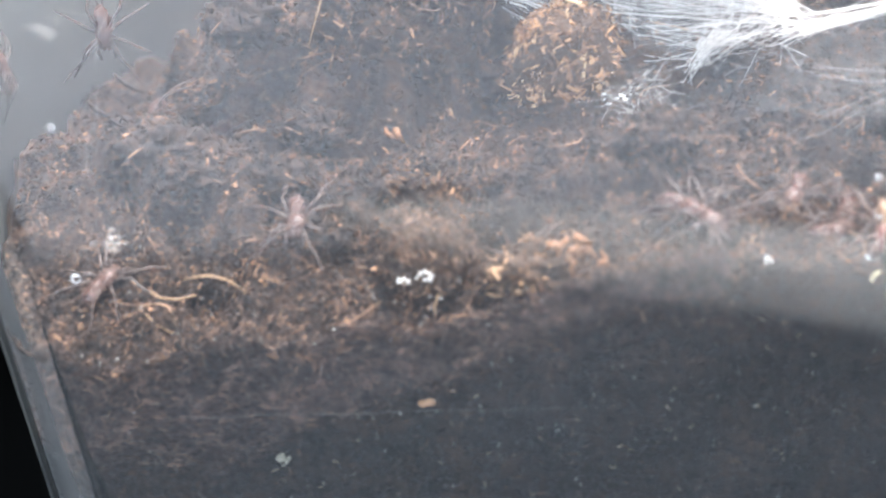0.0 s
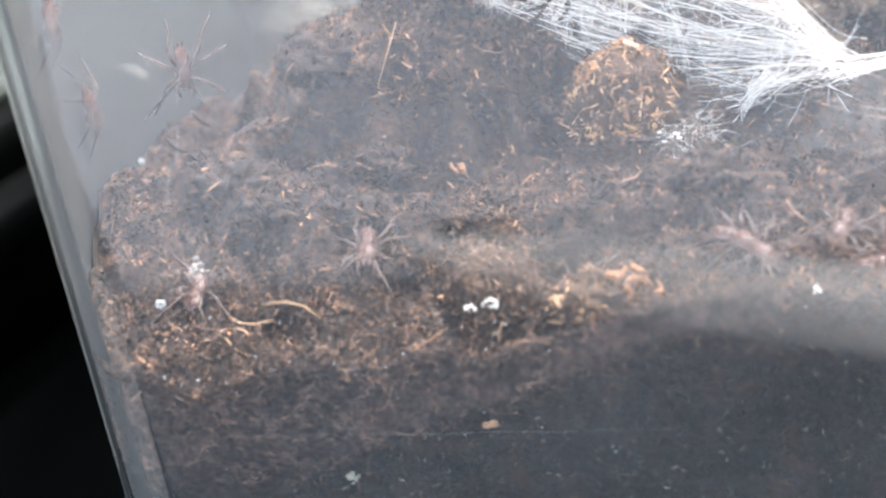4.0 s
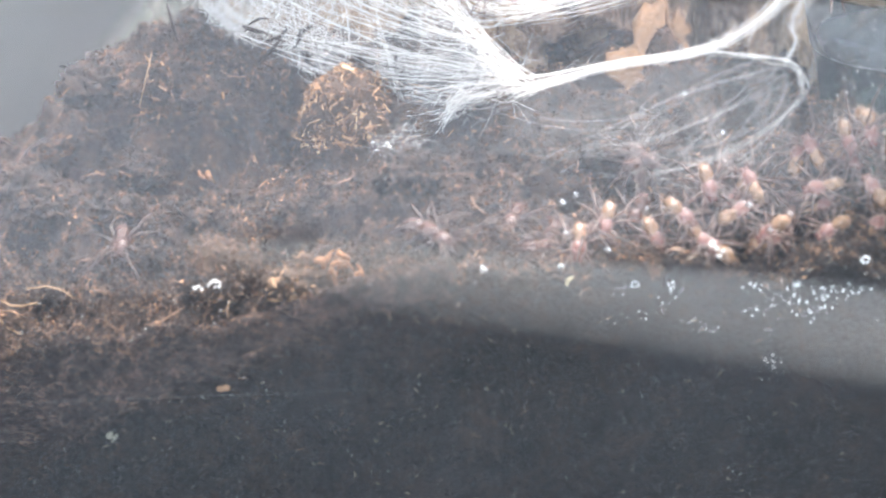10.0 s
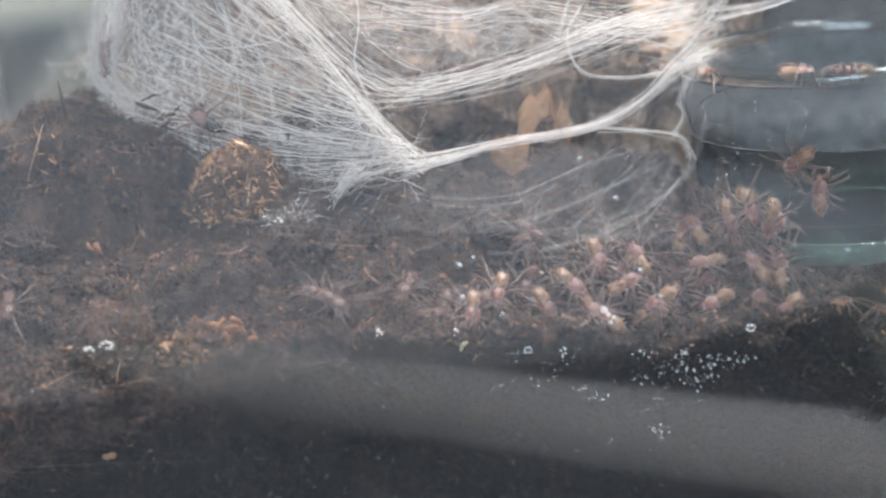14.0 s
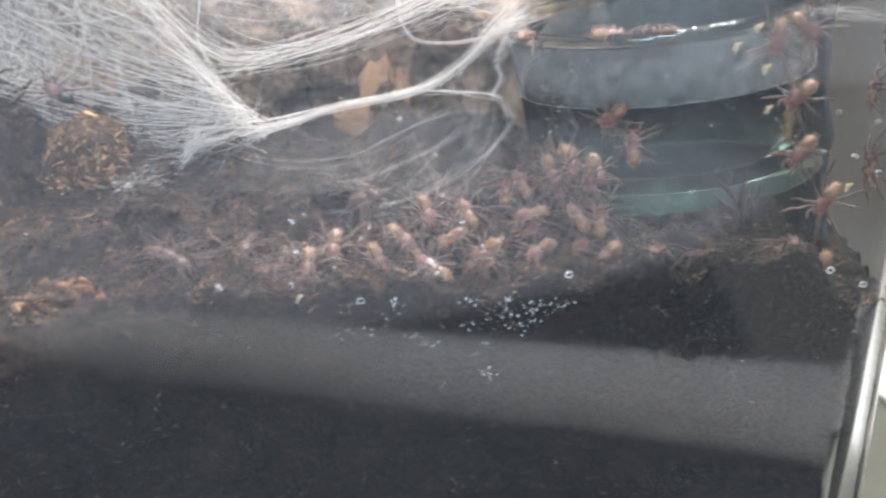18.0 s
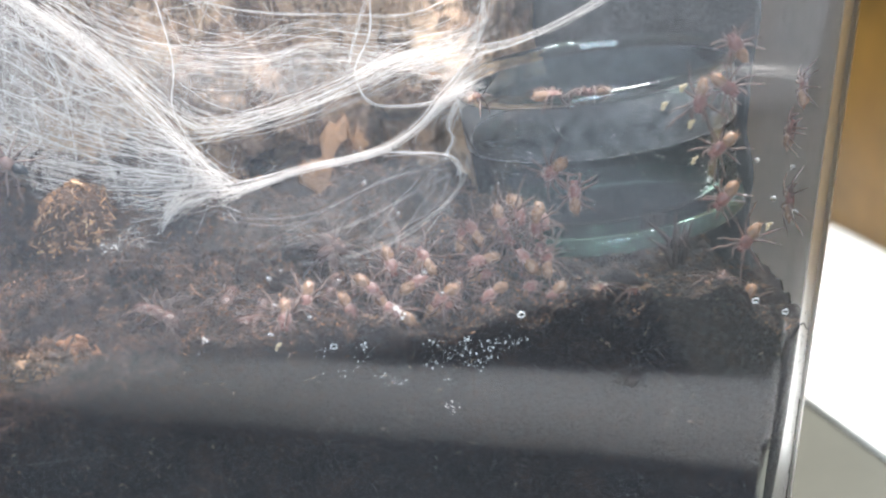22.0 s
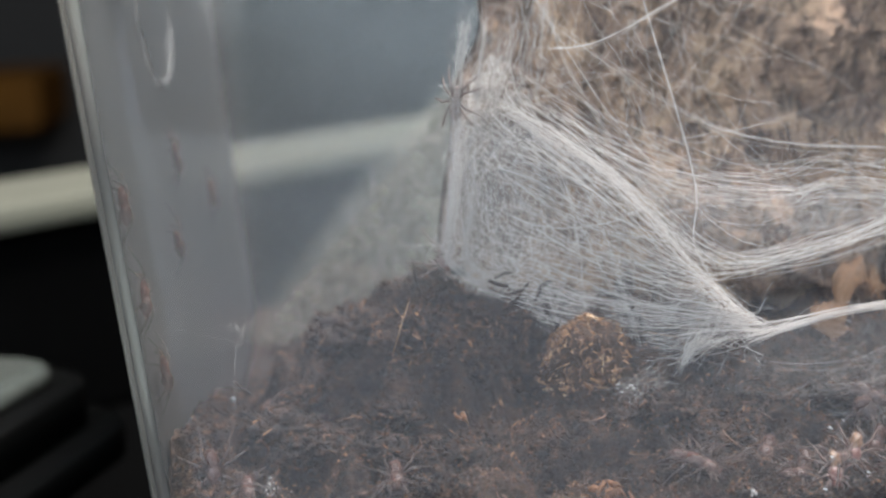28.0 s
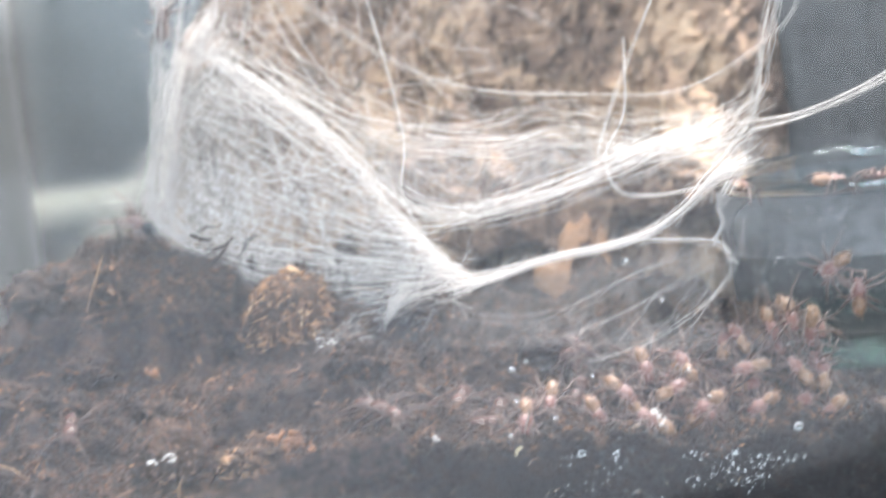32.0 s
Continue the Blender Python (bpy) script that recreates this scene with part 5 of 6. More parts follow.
for k, dx in enumerate((-0.0040, -0.0015, 0.0010, 0.0040)):
    part("silk_curtain", gauze(((-0.1165 + dx, 0.170 + 0.001 * k, 0.0745), (-0.050, 0.168 + 0.001 * k, 0.074), (-0.040, 0.168 + 0.001 * k, 0.163), (-0.0767 + dx, 0.170 + 0.001 * k, 0.1212)), 30, 7 + k, 0.0012), M_CURTAIN, far_web)
part("silk_curtain", gauze(((-0.1130, 0.166, 0.0745), (-0.046, 0.164, 0.074), (-0.042, 0.163, 0.157), (-0.0745, 0.166, 0.1205)), 30, 17, 0.0015), silk("low_curtain", 0.7, 60, (0.60, 0.56, 0.46)), far_web)
part("curtain_threads", between([(-0.112, 0.17, 0.078), (-0.094, 0.17, 0.102), (-0.0767, 0.168, 0.1205), (-0.056, 0.168, 0.143)], [(-0.098, 0.165, 0.074), (-0.080, 0.165, 0.080), (-0.066, 0.165, 0.090), (-0.060, 0.165, 0.13)], 60, 0.00006, 0.0005, 29, 0.002), M_FINE, far_web)

# ---- dark slab added behind the dish to darken what shows through it ----
su, sw = np.meshgrid(np.linspace(0, 1, 90), np.linspace(0, 1, 110), indexing="ij")
wz = 0.070 + 0.134 * sw
wx = 0.052 + 0.0005 * np.sin(40 * sw) + (0.0640 + 0.0020 * vnoise(np.stack([0 * sw.ravel(), sw.ravel() * 9, 0 * sw.ravel()], -1), 9).reshape(sw.shape)) * su
wp = np.stack([wx.ravel(), wz.ravel(), 0 * wx.ravel()], -1)
wy = 0.100 - 0.050 * su ** 1.5 - 0.014 * su ** 16 + 0.05 * (wz - 0.08) + (0.0030 * fbm(wp * 60, 3, 71) + 0.0012 * fbm(wp * [260, 120, 1], 3, 72)).reshape(wx.shape)
face = np.stack([wx, wy, wz], -1).reshape(-1, 3)
wi_ = np.arange(90 * 110).reshape(90, 110)
wq = np.stack([wi_[:-1, :-1], wi_[1:, :-1], wi_[1:, 1:], wi_[:-1, 1:]], -1).reshape(-1, 4)
wo = 90 * 110
wrim = [(a, b, b + wo, a + wo) for edge in (wi_[:, 0][::-1], wi_[:, -1], wi_[0, :], wi_[-1, :][::-1]) for a, b in zip(edge[:-1], edge[1:])]
dark_bark = thing("dark_bark", "dark slab added behind the glass dish to darken the view", "bark")
part("bark_slab", mesh_of("dark_slab", np.vstack([face, face + [0, 0.012, 0]]), wq.tolist() + (wq[:, ::-1] + wo).tolist() + wrim), plain("backing_dark", (0.05, 0.047, 0.044), 0.75, vary=0.6, scale=120, bump=0.7), dark_bark)

# ---- the glass dish ----
dish = thing("glass_dish", "small round clear glass dish half sunk in damp soil", "dish", at=pose(0.0835, 0.0385, 0.0890, 0, -5.5, 0))
lip = [(0.0306 + 0.0014 * math.cos(a), 0.0345 + 0.0014 * math.sin(a)) for a in np.linspace(-0.9, math.pi + 0.6, 12)]
part("dish_body", lathe([(0.0, 0.0), (0.0265, 0.0), (0.0285, 0.0015), (0.0290, 0.004), (0.0300, 0.022), (0.0303, 0.0328), (0.0290, 0.0328), (0.0280, 0.022), (0.0268, 0.0075), (0.0245, 0.0055), (0.0, 0.0055)], 120), M_GLASS, dish)
part("rim", lathe(lip, 120), M_RIM, dish, "shiny rolled glass rim")
M_RIMG, n_, l_, b_ = material("green_glass")
b_.inputs["Base Color"].default_value = (0.52, 0.70, 0.60, 1)
b_.inputs["Transmission Weight"].default_value, b_.inputs["Roughness"].default_value, b_.inputs["IOR"].default_value = 0.95, 0.05, 1.25
part("base_ring", lathe([(0.0270, 0.0002), (0.0292, 0.0000), (0.0304, 0.0010), (0.0301, 0.0020), (0.0304, 0.0030), (0.0300, 0.0036), (0.0294, 0.0042), (0.0272, 0.0038)], 96), M_RIMG, dish, "greenish thick glass base")
M_SCUM = hazy_plastic("dried_film", 0.105, (0.84, 0.86, 0.86), rough=0.3, ior=1.06, uneven=0.95)
part("dried_band", lathe([(0.0305, 0.0215), (0.0310, 0.0328), (0.0308, 0.0328), (0.0302, 0.0215)], 80), M_SCUM, dish, "whitish dried film below the rim")
g = rnd(510)
dots = []
for k in range(420):
    a, z = g.uniform(-2.9, -0.3), g.uniform(0.007, 0.031) if k % 2 else g.uniform(0.021, 0.032)
    q = 0.0291 + 0.055 * (z - 0.004) + 0.0002
    dots.append(ball((q * math.cos(a), q * math.sin(a), z), 0.00005 + 0.00017 * g.uniform(0, 1) ** 3, 4, 6))
part("dust", merged(*dots), silk("glass_dust", 0.5), dish, "fine pale dust and dried drops")
clump("soil_bank", "dark damp bank of soil along the wall beside the dish", (0.078, 0.0095, 0.0690), (0.024, 0.0090, 0.0105), 9, 2600, M_DAMP, M_SOIL)
splinter = thing("dark_splinter", "ragged dark splinters of wet bark leaning on the wall", "splinter")
g = rnd(520)
for k in range(11):
    a, L = g.normal(1.75, 0.45), g.uniform(0.005, 0.011)
    base = np.array((0.0885 + g.normal(0, 0.0012), 0.0015 + g.uniform(0, 0.002), 0.0865 + g.uniform(0, 0.006)))
    tip = base + np.array((math.cos(a) * L, -0.0015, math.sin(a) * L))
    tip[1] = max(tip[1], wall_near(tip[2]) + 0.0008)
    mid = (base + tip) / 2 + g.normal(0, 0.0006, 3)
    part("shard", limb([tuple(base), tuple(mid), tuple(tip)], [g.uniform(0.0004, 0.0009), g.uniform(0.0003, 0.0007), 0.0001], 5), M_SHRED, splinter)

# ---- marks on the clear wall ----
M_PALEFLECK = plain("pale_fleck", (0.21, 0.19, 0.15), 0.8, vary=0.3, scale=500, bump=0.4)


def on_wall(x, z, d=0.0):
    return (x, float(wall_near(z)) + d, z)


def droplet(x, z, r, ring_like=False):
    v, f = ball((0, 0, 0), (r, r * 0.55, r), 8, 12)
    ob = part("water_droplet", (v, f), M_WATER)
    k_ = np.arange(13) * 2 * np.pi / 12
    # Matt white arc paints the drop's glint.
    part("bright_edge", tubes([np.stack([0.8 * r * np.cos(k_), 0 * k_ - 0.35 * r, 0.62 * r * np.sin(k_)], -1)[:(13 if r > 0.00078 else 5)]], r * 0.16, 4), M_GLINT, ob, "white arc painted as the drop's glint")
    ob.matrix_world = Matrix.Translation(on_wall(x, z, r * 0.45))
    return tagged(ob, "small round water droplet on the clear wall", "droplet", "droplets on the wall")


for x, z, r_ in ((-0.1050, 0.0821, 0.0008), (-0.1047, 0.1049, 0.0006), (0.0035, 0.0936, 0.0005), (0.0057, 0.0950, 0.0005), (0.0173, 0.0919, 0.0005), (0.0027, 0.0815, 0.0007), (0.0038, 0.0878, 0.0007), (0.0154, 0.0778, 0.0008), (0.0108, 0.0845, 0.0006), (0.1114, 0.1075, 0.0006), (0.1075, 0.1010, 0.0007), (0.1122, 0.0977, 0.0007), (0.1038, 0.1096, 0.0006), (0.1043, 0.0788, 0.0009), (0.0234, 0.1121, 0.0006), (0.0297, 0.1050, 0.0006), (0.0032, 0.0938, 0.0006), (0.0344, 0.0919, 0.0006), (0.0380, 0.0870, 0.0006), (0.0931, 0.1047, 0.0005), (0.1015, 0.1022, 0.0005), (0.1109, 0.0756, 0.0008), (0.0543, 0.0808, 0.0009)):
    droplet(x, z, r_)


def blotch(name, label, pieces, seed, mat):
    """A spattered mark: a few small lumps stuck to the wall."""
    g = rnd(seed)
    some = [ball(on_wall(x, z, 0.0003), (r * g.uniform(0.7, 1.3), 0.0003, r * g.uniform(0.6, 1.2)), 6, 9, 0.3, seed + i, 2) for i, (x, z, r) in enumerate(pieces)]
    return tagged(part(name, merged(*some), mat), label, "mark")


blotch("white_mould", "white mould spot on the clear wall", [(-0.0604, 0.0802, 0.0005), (-0.0597, 0.0805, 0.0004), (-0.0592, 0.0800, 0.0003), (-0.0575, 0.0812, 0.0003), (-0.0569, 0.0815, 0.0003), (-0.0563, 0.0813, 0.0003), (-0.0559, 0.0808, 0.0003), (-0.0562, 0.0803, 0.0003), (-0.0569, 0.0803, 0.0004), (-0.0580, 0.0806, 0.0002)], 91, M_WHITE)
blotch("pale_fleck", "pale fleck of dirt pressed on the wall", [(-0.0797, 0.0508, 0.0006), (-0.0789, 0.0503, 0.0005), (-0.0792, 0.0513, 0.0004), (-0.0794, 0.0495, 0.0003), (-0.0784, 0.0508, 0.0003)], 92, M_PALEFLECK)
blotch("white_speck", "white speck on the clear wall", [(-0.0105, 0.0821, 0.0004), (-0.0099, 0.0816, 0.0003), (-0.0107, 0.0813, 0.0002)], 93, M_WHITE)
blotch("tan_chip", "tan chip of fibre against the wall", [(-0.0583, 0.0598, 0.0007), (-0.0574, 0.0600, 0.0008)], 94, M_ORANGE)
g = rnd(95)
blotch("speck_cluster", "cluster of fine white specks on the wall", [(-0.0990 + g.normal(0, 0.0011), 0.0877 + g.normal(0, 0.0010), g.uniform(0.00005, 0.00015)) for i in range(34)], 95, M_WHITE)
blotch("speck_cluster", "cluster of fine white specks on the wall", [(-0.1031 + g.normal(0, 0.0010), 0.1187 + g.normal(0, 0.0009), g.uniform(0.00004, 0.00012)) for i in range(22)], 96, M_WHITE)
blotch("speck_cluster", "cluster of fine white specks on the wall", [(0.0394 + g.normal(0, 0.0007), 0.0614 + g.normal(0, 0.0007), g.uniform(0.0001, 0.00028)) for i in range(14)], 97, M_WHITE)
blotch("speck_cluster", "pair of white specks on the wall", [(0.0285, 0.0848, 0.0006), (0.0292, 0.0840, 0.0005), (0.0297, 0.0825, 0.0005), (0.0302, 0.0834, 0.0004)], 98, M_WHITE)
pts = []
for k in range(26):
    a, b = g.uniform(0, 1, 2)
    x, z = 0.012 + 0.042 * a ** 0.8, 0.0785 - 0.0025 * a - 0.0110 * b * (0.35 + 0.65 * math.sin(math.pi * min(a + 0.1, 1)))
    pts += [(x + g.normal(0, 0.0013), z + g.normal(0, 0.0007), 0.00005 + 0.00021 * g.uniform(0, 1) ** 3) for i in range(g.randint(3, 16))]
# White colour of the specks paints the glint of fine water drops.
spray = blotch("fine_spray", "spray of fine water specks on the wall, glint painted white", pts, 99, M_GLINT)
spray["kind"] = "stuff"
pts = [(g.uniform(-0.108, 0.108), g.uniform(0.03, 0.08), g.uniform(0.00004, 0.00012)) for i in range(420)]
dust = blotch("dust_specks", "fine pale dust specks on the clear wall", pts, 100, M_WHITE)
dust["kind"] = "stuff"


line = tagged(part("water_line", tubes([curve([(x, float(wall_near(0.0585)) + 0.0001, 0.0585 + 0.00012 * math.sin(x * 300)) for x in np.linspace(-0.094, -0.03, 12)], 40)], 0.000025, 3), M_FINE), "faint pale level line on the clear wall", "mark")
M_GOLD = plain("dry_skin", (0.42, 0.33, 0.19), 0.35, vary=0.3, scale=700, bump=0.3)
for k, (x, z) in enumerate(((0.0898, 0.1186), (0.0906, 0.1110), (0.0842, 0.1228), (0.0880, 0.1262), (0.1065, 0.0952), (0.0040, 0.0790))):
    blotch("dry_skin", "yellowish fleck stuck to the wall", [(x, z, 0.0006), (x + 0.0006, z + 0.0004, 0.0004), (x - 0.0002, z - 0.0007, 0.0004)], 120 + k, M_GOLD)


# ---- spiderlings ----
def chitin(name, colour, vary=0.3, rough=0.45, alpha=1.0):
    m = plain(name, colour, rough, vary=vary, scale=900, bump=0.25, dist=0.0002)
    b = m.node_tree.nodes["Principled BSDF"]
    b.inputs["Subsurface Weight"].default_value = 0.15
    b.inputs["Alpha"].default_value = alpha
    b.inputs["Subsurface Radius"].default_value = (0.0012, 0.0006, 0.0004)
    b.inputs["Subsurface Scale"].default_value = 1.0
    return m


M_CREAMY, M_PINK = chitin("cream_abdomen", (0.175, 0.094, 0.050), 0.7), chitin("pink_carapace", (0.125, 0.047, 0.035), 0.6)
M_LEG = chitin("translucent_leg", (0.115, 0.070, 0.055), alpha=0.75)
M_DARKAB = chitin("black_abdomen", (0.010, 0.014, 0.018))
# Soil-like brown and part transparency paint the haze in front of these spiderlings.
M_DIMAB, M_DIMLEG = chitin("dimmed_body", (0.10, 0.052, 0.040), 0.5, alpha=0.7), chitin("dimmed_leg", (0.085, 0.054, 0.043), alpha=0.6)
M_HAIR = plain("pale_hair", (0.55, 0.42, 0.35), 0.5, vary=0.1, bump=0)
M_DIMHAIR = plain("brown_hair", (0.14, 0.085, 0.065), 0.5, vary=0.1, bump=0)


def spiderling(label, seed, carapace_m, abdomen_m, leg_m, spread=1.0, tuck=0.0, hair_m=None):
    """Head towards +x, feet at z = 0; about 8 mm of body."""
    g, mm = rnd(seed), 0.001
    ob = thing("spiderling", label, "spider", "spiderlings in the tub")
    head = part("carapace", ball((1.3 * mm, 0, 1.6 * mm), (1.95 * mm, 1.4 * mm, 0.9 * mm), 12, 18, 0.12, seed), carapace_m, ob)
    part("abdomen", merged(ball((-1.35 * mm, 0, 1.7 * mm), (2.0 * mm, 1.2 * mm, 1.05 * mm), 14, 20, 0.22, seed + 1), limb([(-3.2 * mm, 0.3 * mm, 1.7 * mm), (-4.1 * mm, 0.5 * mm, 1.8 * mm)], [0.18 * mm, 0.06 * mm], 5), limb([(-3.2 * mm, -0.3 * mm, 1.7 * mm), (-4.1 * mm, -0.5 * mm, 1.8 * mm)], [0.18 * mm, 0.06 * mm], 5)), abdomen_m, ob)
    h = []
    for i in range(26):
        a, s = i * 2 * math.pi / 26 + g.normal(0, 0.08), g.uniform(0.45, 0.8)
        q = np.array((1.5 + 1.75 * s * math.cos(a), 1.45 * s * math.sin(a), 1.6 + 0.85 * math.sqrt(1 - s * s)))
        d = np.array((math.cos(a), math.sin(a), 0.35))
        h.append([q * mm, (q + d * 0.35) * mm, (q + d * 0.75 + [0, 0, -0.12]) * mm])
    part("hairs", tubes(h, 0.038 * mm, 3), hair_m or M_HAIR, head, "pale bristles")
    h = []
    for i in range(30):
        a, u = g.uniform(0, math.pi), g.uniform(-0.8, 0.8)
        w = math.sqrt(1 - u * u)
        q = np.array((-1.35 + 2.0 * u, 1.2 * w * math.cos(a), 1.7 + 1.05 * w * math.sin(a)))
        d = np.array((-0.7 + 0.5 * u, w * math.cos(a), w * math.sin(a) + 0.2))
        h.append([q * mm, (q + d * 0.3) * mm, (q + d * 0.55) * mm])
    part("abdomen_hairs", tubes(h, 0.03 * mm, 3), hair_m or M_HAIR, ob, "fine pale bristles")
    for side in (-1, 1):
        part("fang", ball((3.2 * mm, 0.42 * side * mm, 1.45 * mm), (0.75 * mm, 0.42 * mm, 0.55 * mm), 7, 10), carapace_m, ob)
        part("palp", limb([(2.9 * mm, 0.9 * side * mm, 1.4 * mm), (4.0 * mm, 1.3 * side * mm, 1.9 * mm), (4.9 * mm, 1.2 * side * mm, 0.9 * mm), (5.2 * mm, 1.1 * side * mm, 0.3 * mm)], [0.30 * mm, 0.32 * mm, 0.28 * mm, 0.12 * mm], 6), leg_m, ob)
        for i, (x, a, reach) in enumerate(((2.4, 60, 7.8), (1.7, 34, 7.0), (0.9, -30, 6.8), (0.2, -60, 8.0))):
            w = radians(a * (1 - 0.35 * tuck) + g.normal(0, 9)) * 1.0 + g.normal(0, 0.12)
            L = reach * spread * g.uniform(0.9, 1.08) * (1 - 0.3 * tuck)
            ux, uy = math.sin(w), side * math.cos(w)
            hgt = g.uniform(1.8, 2.6)
            bend = g.normal(0, 0.12)
            vx, vy = ux - bend * uy, uy + bend * ux
            p = [(x, 1.0 * side, 1.35), (x + ux * 0.16 * L, side * 1.0 + uy * 0.16 * L, 1.35 + hgt * 0.45), (x + ux * 0.38 * L, side + uy * 0.38 * L, hgt), (x + vx * 0.62 * L, side + vy * 0.62 * L, hgt * 0.72), (x + vx * 0.84 * L, side + vy * 0.84 * L, 0.7), (x + vx * L, side + vy * L, 0.08)]
            part("leg", limb([tuple(c * mm for c in q) for q in p], [0.26 * mm, 0.29 * mm, 0.24 * mm, 0.21 * mm, 0.16 * mm, 0.08 * mm], 6), leg_m, ob)
    return ob


PALE = "pale spiderling with pink bristly carapace and cream abdomen"
masters = [spiderling(PALE + " on damp soil", 201 + i, M_PINK, M_CREAMY, M_LEG, (0.85, 0.78, 0.98)[i], (0.6, 0.9, 0.2)[i]) for i in range(3)]
dim = [spiderling("brown spiderling with long thin legs on the soil", 211 + i, M_DIMAB, M_DIMAB, M_DIMLEG, 1.08, 0.0, M_DIMHAIR) for i in range(2)]
M_WEBLEG, M_WEBHEAD = chitin("pinkish_leg", (0.15, 0.105, 0.088)), chitin("pinkish_head", (0.15, 0.088, 0.072))
dark = spiderling("spiderling with a swollen black abdomen on the web", 221, M_WEBHEAD, M_DARKAB, M_WEBLEG, 0.9, 0.0, M_DIMHAIR)
edge_one = spiderling("brown spiderling on the web at the edge of the bark", 222, M_WEBHEAD, M_WEBHEAD, M_WEBLEG, 0.8, 0.0, M_DIMHAIR)


faint = spiderling("faint brown spiderling climbing the end wall", 231, chitin("faint_body", (0.17, 0.085, 0.065), alpha=0.45), chitin("faint_abdomen", (0.13, 0.085, 0.075), alpha=0.35), chitin("faint_leg", (0.13, 0.095, 0.08), alpha=0.16), 0.95, 0.0, M_DIMHAIR)


def on_soil(x, y, heading, lift=0.0):
    e = 0.004
    hx = (float(ground_base(x + e, y)) - float(ground_base(x - e, y))) / (2 * e)
    hy = (float(ground_base(x, y + e)) - float(ground_base(x, y - e))) / (2 * e)
    up = Vector((-hx, -hy, 1)).normalized()
    f = Vector((math.cos(radians(heading)), math.sin(radians(heading)), 0))
    f = (f - up * f.dot(up)).normalized()
    return axes((x, y, float(ground(x, y)[0]) + 0.0004 + lift), f, up)


def axes(place, forward, up):
    f, u = Vector(forward).normalized(), Vector(up).normalized()
    s = u.cross(f).normalized()
    f = s.cross(u)
    m = Matrix((f, s, u)).transposed().to_4x4()
    m.translation = place
    return m


used = set()


def put(ob, m, label="", size=1.0):
    """Sets the first one of a kind in place, and copies of it from then on."""
    if ob.name in used:
        ob = copy_thing(ob, m)
    else:
        used.add(ob.name)
        ob.matrix_basis = m
    if label:
        ob["label"] = label
    return ob


PILE = [(0.0457, 0.0190, 0.0922, 77), (0.0539, 0.0190, 0.0926, -39), (0.0496, 0.0130, 0.0891, -171), (0.0482, 0.0130, 0.0855, 20), (0.0507, 0.0080, 0.0833, -152), (0.0293, 0.0130, 0.0909, -80), (0.0350, 0.0130, 0.0888, -125), (0.0238, 0.0080, 0.0874, -45), (0.0195, 0.0080, 0.0834, -68), (0.0388, 0.0080, 0.0811, 18), (0.0151, 0.0040, 0.0786, 30), (0.0062, 0.0040, 0.0842, -96), (0.0040, 0.0040, 0.0800, 146)]
PILE += [(0.0588, 0.0130, 0.0876, 117), (0.0629, 0.0130, 0.0869, 84), (0.0246, 0.0040, 0.0805, -14), (0.0304, 0.0040, 0.0814, 135), (0.0112, 0.0080, 0.0864, -108)]
PILE += [(0.0584, 0.0190, 0.0979, -86), (0.0633, 0.0190, 0.0962, -82), (0.0371, 0.0130, 0.0898, 111), (0.0335, 0.0090, 0.0863, 30), (0.0400, 0.0060, 0.0844, -146), (0.0487, 0.0190, 0.0934, 111), (0.0638, 0.0090, 0.0815, -135), (0.0573, 0.0090, 0.0822, 45), (0.0270, 0.0060, 0.0835, -53), (0.0544, 0.0190, 0.0962, -78)]
for k, (x, y, z, a) in enumerate(PILE):
    a = radians(a)
    put(masters[k % 3], axes((x, y + 0.0012, z - 0.0012), (math.cos(a), 0.66 * math.sin(a), 0.75 * math.sin(a)), (0, -0.75, 0.66)))
for x, y, a in ((0.0724, 0.0070, 50), (0.0820, 0.0075, 170)):
    put(masters[0], on_soil(x, y, a))
ON_DISH = [(0.0665, 0.1076, 220), (0.0698, 0.1013, 92), (0.0590, 0.0975, -75), (0.0628, 0.0956, -95), (0.0630, 0.0870, 88)]
for k, (x, z, a) in enumerate(ON_DISH):
    dx = x - 0.0835
    n_ = Vector((dx, -math.sqrt(0.0300**2 - dx * dx), 0)).normalized()
    side_ = Vector((-n_.y, n_.x, 0))
    put(masters[k % 3], axes(Vector((0.0835, 0.0385, z)) + n_ * 0.0302, side_ * math.cos(radians(a)) + Vector((0, 0, math.sin(radians(a)))), n_), "pale spiderling with pink carapace climbing the glass dish")
g = rnd(77)
for k in range(15):
    x, y = g.uniform(0.015, 0.058), g.uniform(0.006, 0.026)
    put(dim[k % 2], axes((x, y + 0.003, 0.0775 + 0.62 * y + g.normal(0, 0.001)), (math.cos(k * 2.4), 0.66 * math.sin(k * 2.4), 0.75 * math.sin(k * 2.4)), (0, -0.75, 0.66)), "brown spiderling crowded among pale ones on damp soil")
BROWN = [(0.0016, 0.0100, 255), (-0.0184, 0.0060, 320), (-0.0051, 0.0119, 248), (-0.0010, 0.0060, 19), (0.0080, 0.0070, 200), (0.0989, 0.0060, 250), (-0.0761, 0.0150, -90), (-0.0210, 0.0090, -23), (-0.0907, 0.0413, 239), (-0.0446, 0.0075, 7), (-0.1010, 0.0460, 250), (0.0110, 0.0130, 75)]
for k, (x, y, a) in enumerate(BROWN):
    put(dim[k % 2], on_soil(x, y, a))
WALL = [(0.0973, 0.1131, 215), (0.0982, 0.1023, 228), (0.1033, 0.0926, 232), (0.1030, 0.0790, 240), (0.0999, 0.1327, 120), (0.0924, 0.1239, 260), (0.0970, 0.1257, -40)]
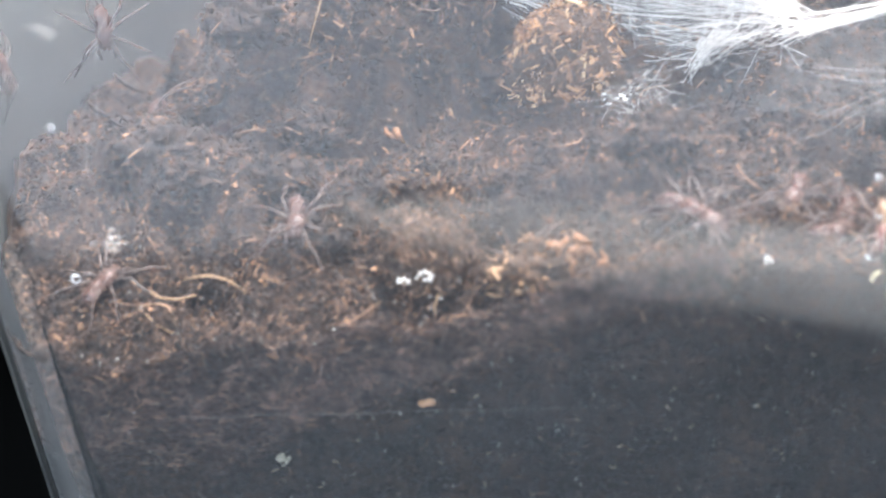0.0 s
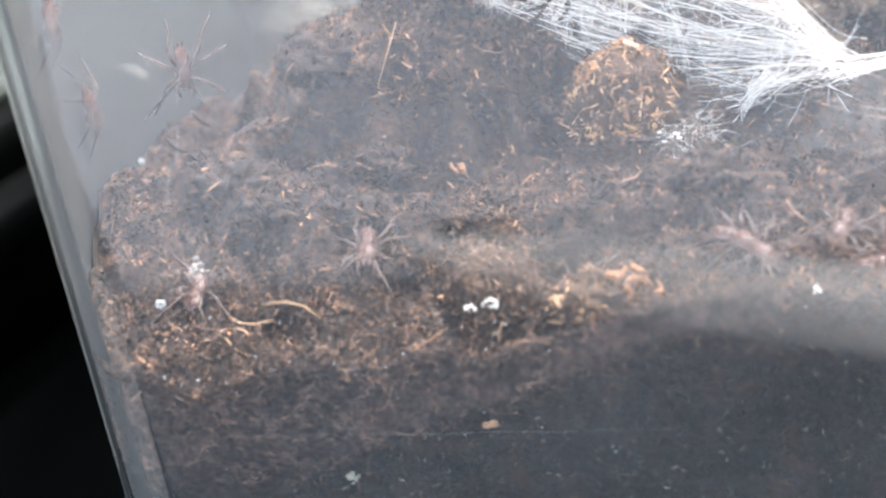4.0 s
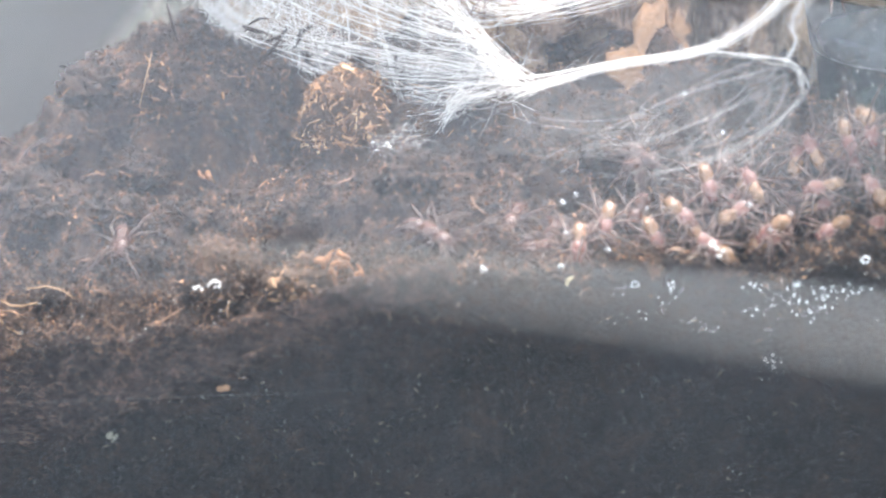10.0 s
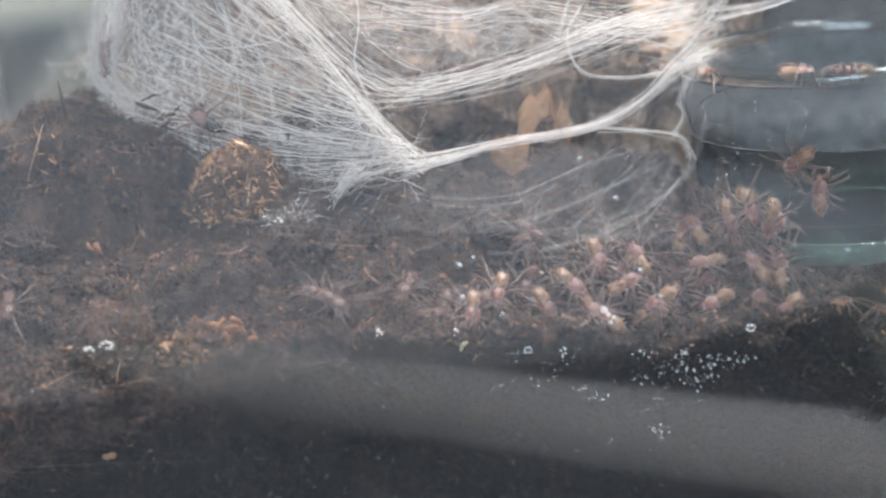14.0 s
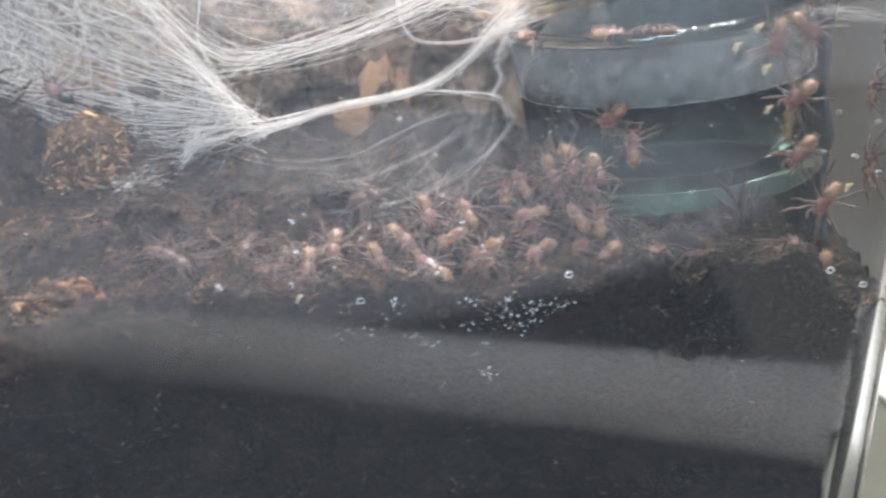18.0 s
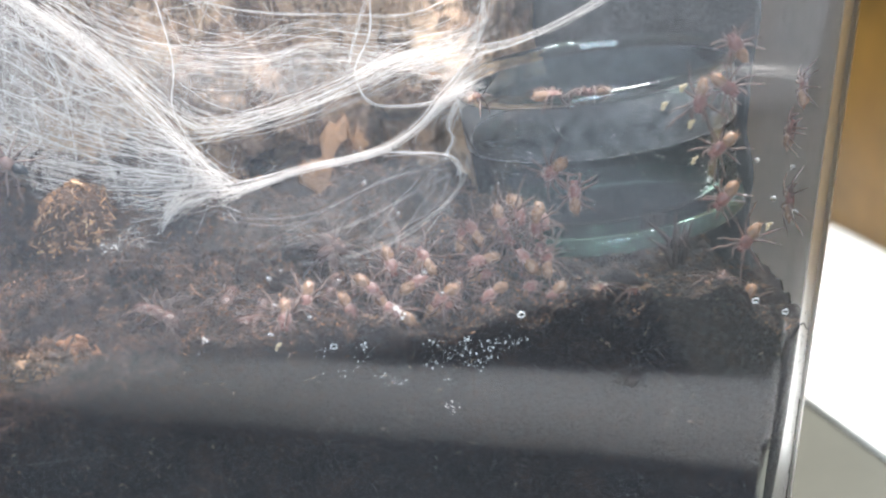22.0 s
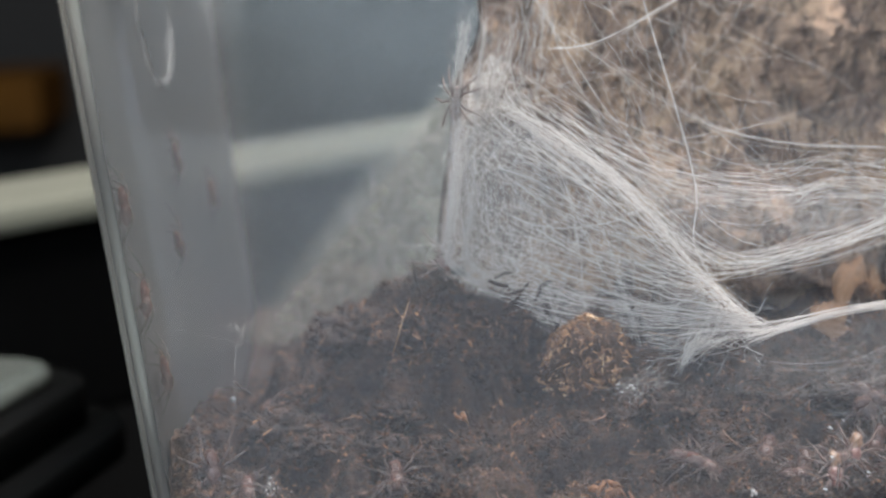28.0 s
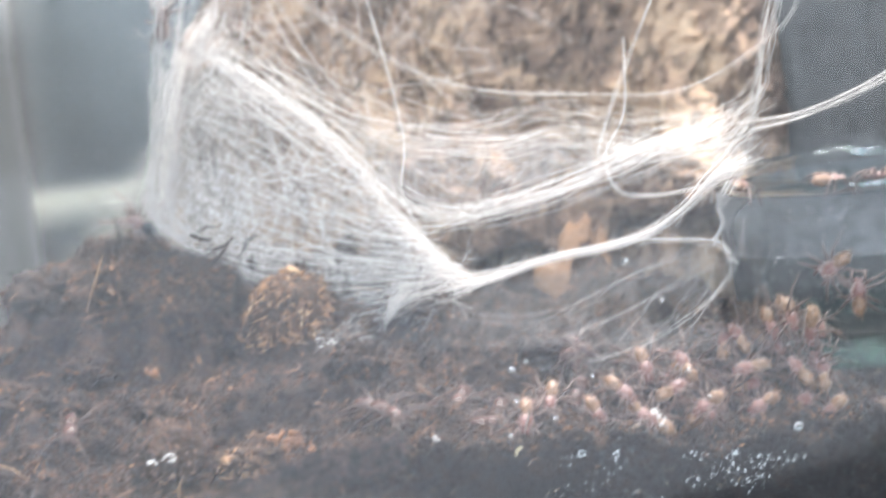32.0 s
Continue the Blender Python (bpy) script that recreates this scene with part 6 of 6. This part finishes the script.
for k, (x, z, a) in enumerate(WALL):
    put(masters[k % 3], axes(on_wall(x, z, 0.0002), (math.cos(radians(a)), -0.096 * math.sin(radians(a)), math.sin(radians(a))), (0, 1, 0.096)), "pale spiderling with pink carapace climbing the clear wall")
for k, (x, y, z, a) in enumerate(((0.0736, 0.0085, 0.1222, 170), (0.0640, 0.0135, 0.1215, 20), (0.0500, 0.0250, 0.1200, 60))):
    put(masters[k % 3], pose(x, y, z, 20, 0, a), "pale spiderling with pink carapace on the rim of the glass dish")
SIDE = [(0.0055, 0.1375, 80), (0.0204, 0.1186, 60), (0.1020, 0.1353, 95), (0.1665, 0.1174, 85), (0.0811, 0.1186, 120), (0.0301, 0.1014, 90)]
for k, (y, z, a) in enumerate(SIDE):
    y = max(y, 0.014)
    put(faint, axes((float(wall_left(z)) + 0.0002, y, z), (-0.096 * math.sin(radians(a)), math.cos(radians(a)), math.sin(radians(a))), (1, 0, 0.096)), "faint brown spiderling climbing the end wall")
for k, (y, z, a) in enumerate(((0.020, 0.118, 70), (0.026, 0.107, 110), (0.022, 0.092, 80))):
    put(masters[k % 3], axes((float(wall_right(z)) - 0.0002, y, z), (0.096 * math.sin(radians(a)), math.cos(radians(a)), math.sin(radians(a))), (-1, 0, 0.096)), "pale spiderling with pink carapace climbing the end wall")
wanderer = put(dark, axes((-0.03, 0.043, 0.118), (-1, 0, -0.3), (0, -1, 0.2)))
climber = put(edge_one, axes((-0.062, 0.053, 0.133), (0, 0, 1), (-0.6, -0.8, 0)))
descender = copy_thing(dim[0], axes((-0.1085, 0.048, 0.103), (0.1, -0.3, -1), (0.1, -0.9, 0.3)))
descender["label"] = "brown spiderling climbing down a silk thread to the soil"
DESCENT = [(0, -0.1090, 0.0480, 0.1030), (4.6, -0.1090, 0.0480, 0.1030), (5.4, -0.1067, 0.0418, 0.1035), (5.8, -0.1053, 0.0386, 0.1088), (6.2, -0.1056, 0.0355, 0.1078), (6.6, -0.1068, 0.0324, 0.1055), (7.0, -0.1072, 0.0293, 0.1005), (7.3, -0.1073, 0.0269, 0.0942), (7.6, -0.1085, 0.0246, 0.0917), (8.0, -0.1083, 0.0215, 0.0872), (8.4, -0.1072, 0.0210, 0.0850), (8.7, -0.1097, 0.0210, 0.0851), (9.0, -0.1115, 0.0210, 0.0850), (32, -0.1115, 0.0210, 0.0850)]
tagged(part("silk_thread", tubes([curve([(-0.1215, 0.056, 0.1050)] + [(x, y + 0.0022, z) for t, x, y, z in DESCENT[1:10]], 60)], 0.00003, 3), M_FINE), "single fine silk thread from the end wall to the soil", "thread")
crawler = copy_thing(dim[1], on_soil(-0.1045, 0.0120, 80))
crawler["label"] = "brown spiderling crawling over soil near the wall"


# ---- what moves ----
WANDER = [(0, 0.0050, 0.1270), (8.0, 0.0050, 0.1270), (10.6, -0.0107, 0.1221), (11, -0.0157, 0.1226), (11.4, -0.0199, 0.1199), (12.2, -0.0238, 0.1166), (12.6, -0.0292, 0.1177), (13, -0.0331, 0.1158), (13.4, -0.0369, 0.1120), (13.8, -0.0385, 0.1119), (14.5, -0.0382, 0.1134), (17.3, -0.0372, 0.1130), (23, -0.0469, 0.1141), (24.2, -0.0484, 0.1150), (26.2, -0.0480, 0.1160), (28.5, -0.0612, 0.1176), (32, -0.0622, 0.1168)]


def motions():
    rows = []
    for t, x, z in WANDER:
        y = 0.0405 + 0.075 * max(z - 0.112, 0) - (0.0045 if 17 <= t < 28 else 0) + (0.0125 if t > 28 else 0)
        f = (-1, 0.05, -0.55) if t < 13.5 else (-0.8, 0.1, 0.5)
        rows.append((t, axes((x - 0.003, y, z - 0.001), f, (0.05, -1, 0.25))))
    walk(wanderer, rows)
    walk(climber, [(t, axes((x, 0.0525, z), f, (-0.6, -0.8, 0.0))) for t, x, z, f in ((0, -0.0605, 0.121, (0.1, 0, 1)), (22, -0.0605, 0.122, (0.1, 0, 1)), (24, -0.0609, 0.1238, (0.1, 0, 1)), (26, -0.0620, 0.1338, (0, 0, 1)), (26.5, -0.0620, 0.1340, (0, 0, 1)), (28.5, -0.0585, 0.1540, (0.2, 0, 1)), (32, -0.0580, 0.1560, (0.2, 0, 1)))])
    walk(descender, [(t, axes((x, y, z), (0.1, -0.3, -1), (0.1, -0.9, 0.3))) for t, x, y, z in DESCENT])
    walk(crawler, [(t, on_soil(x, y, a)) for t, x, y, a in ((0, -0.1045, 0.0090, 60), (1.0, -0.1040, 0.0095, 65), (2.5, -0.1020, 0.0105, 75), (5.0, -0.1035, 0.0140, 85), (9.0, -0.1050, 0.0190, 88), (32, -0.1050, 0.0200, 90))])


motions()
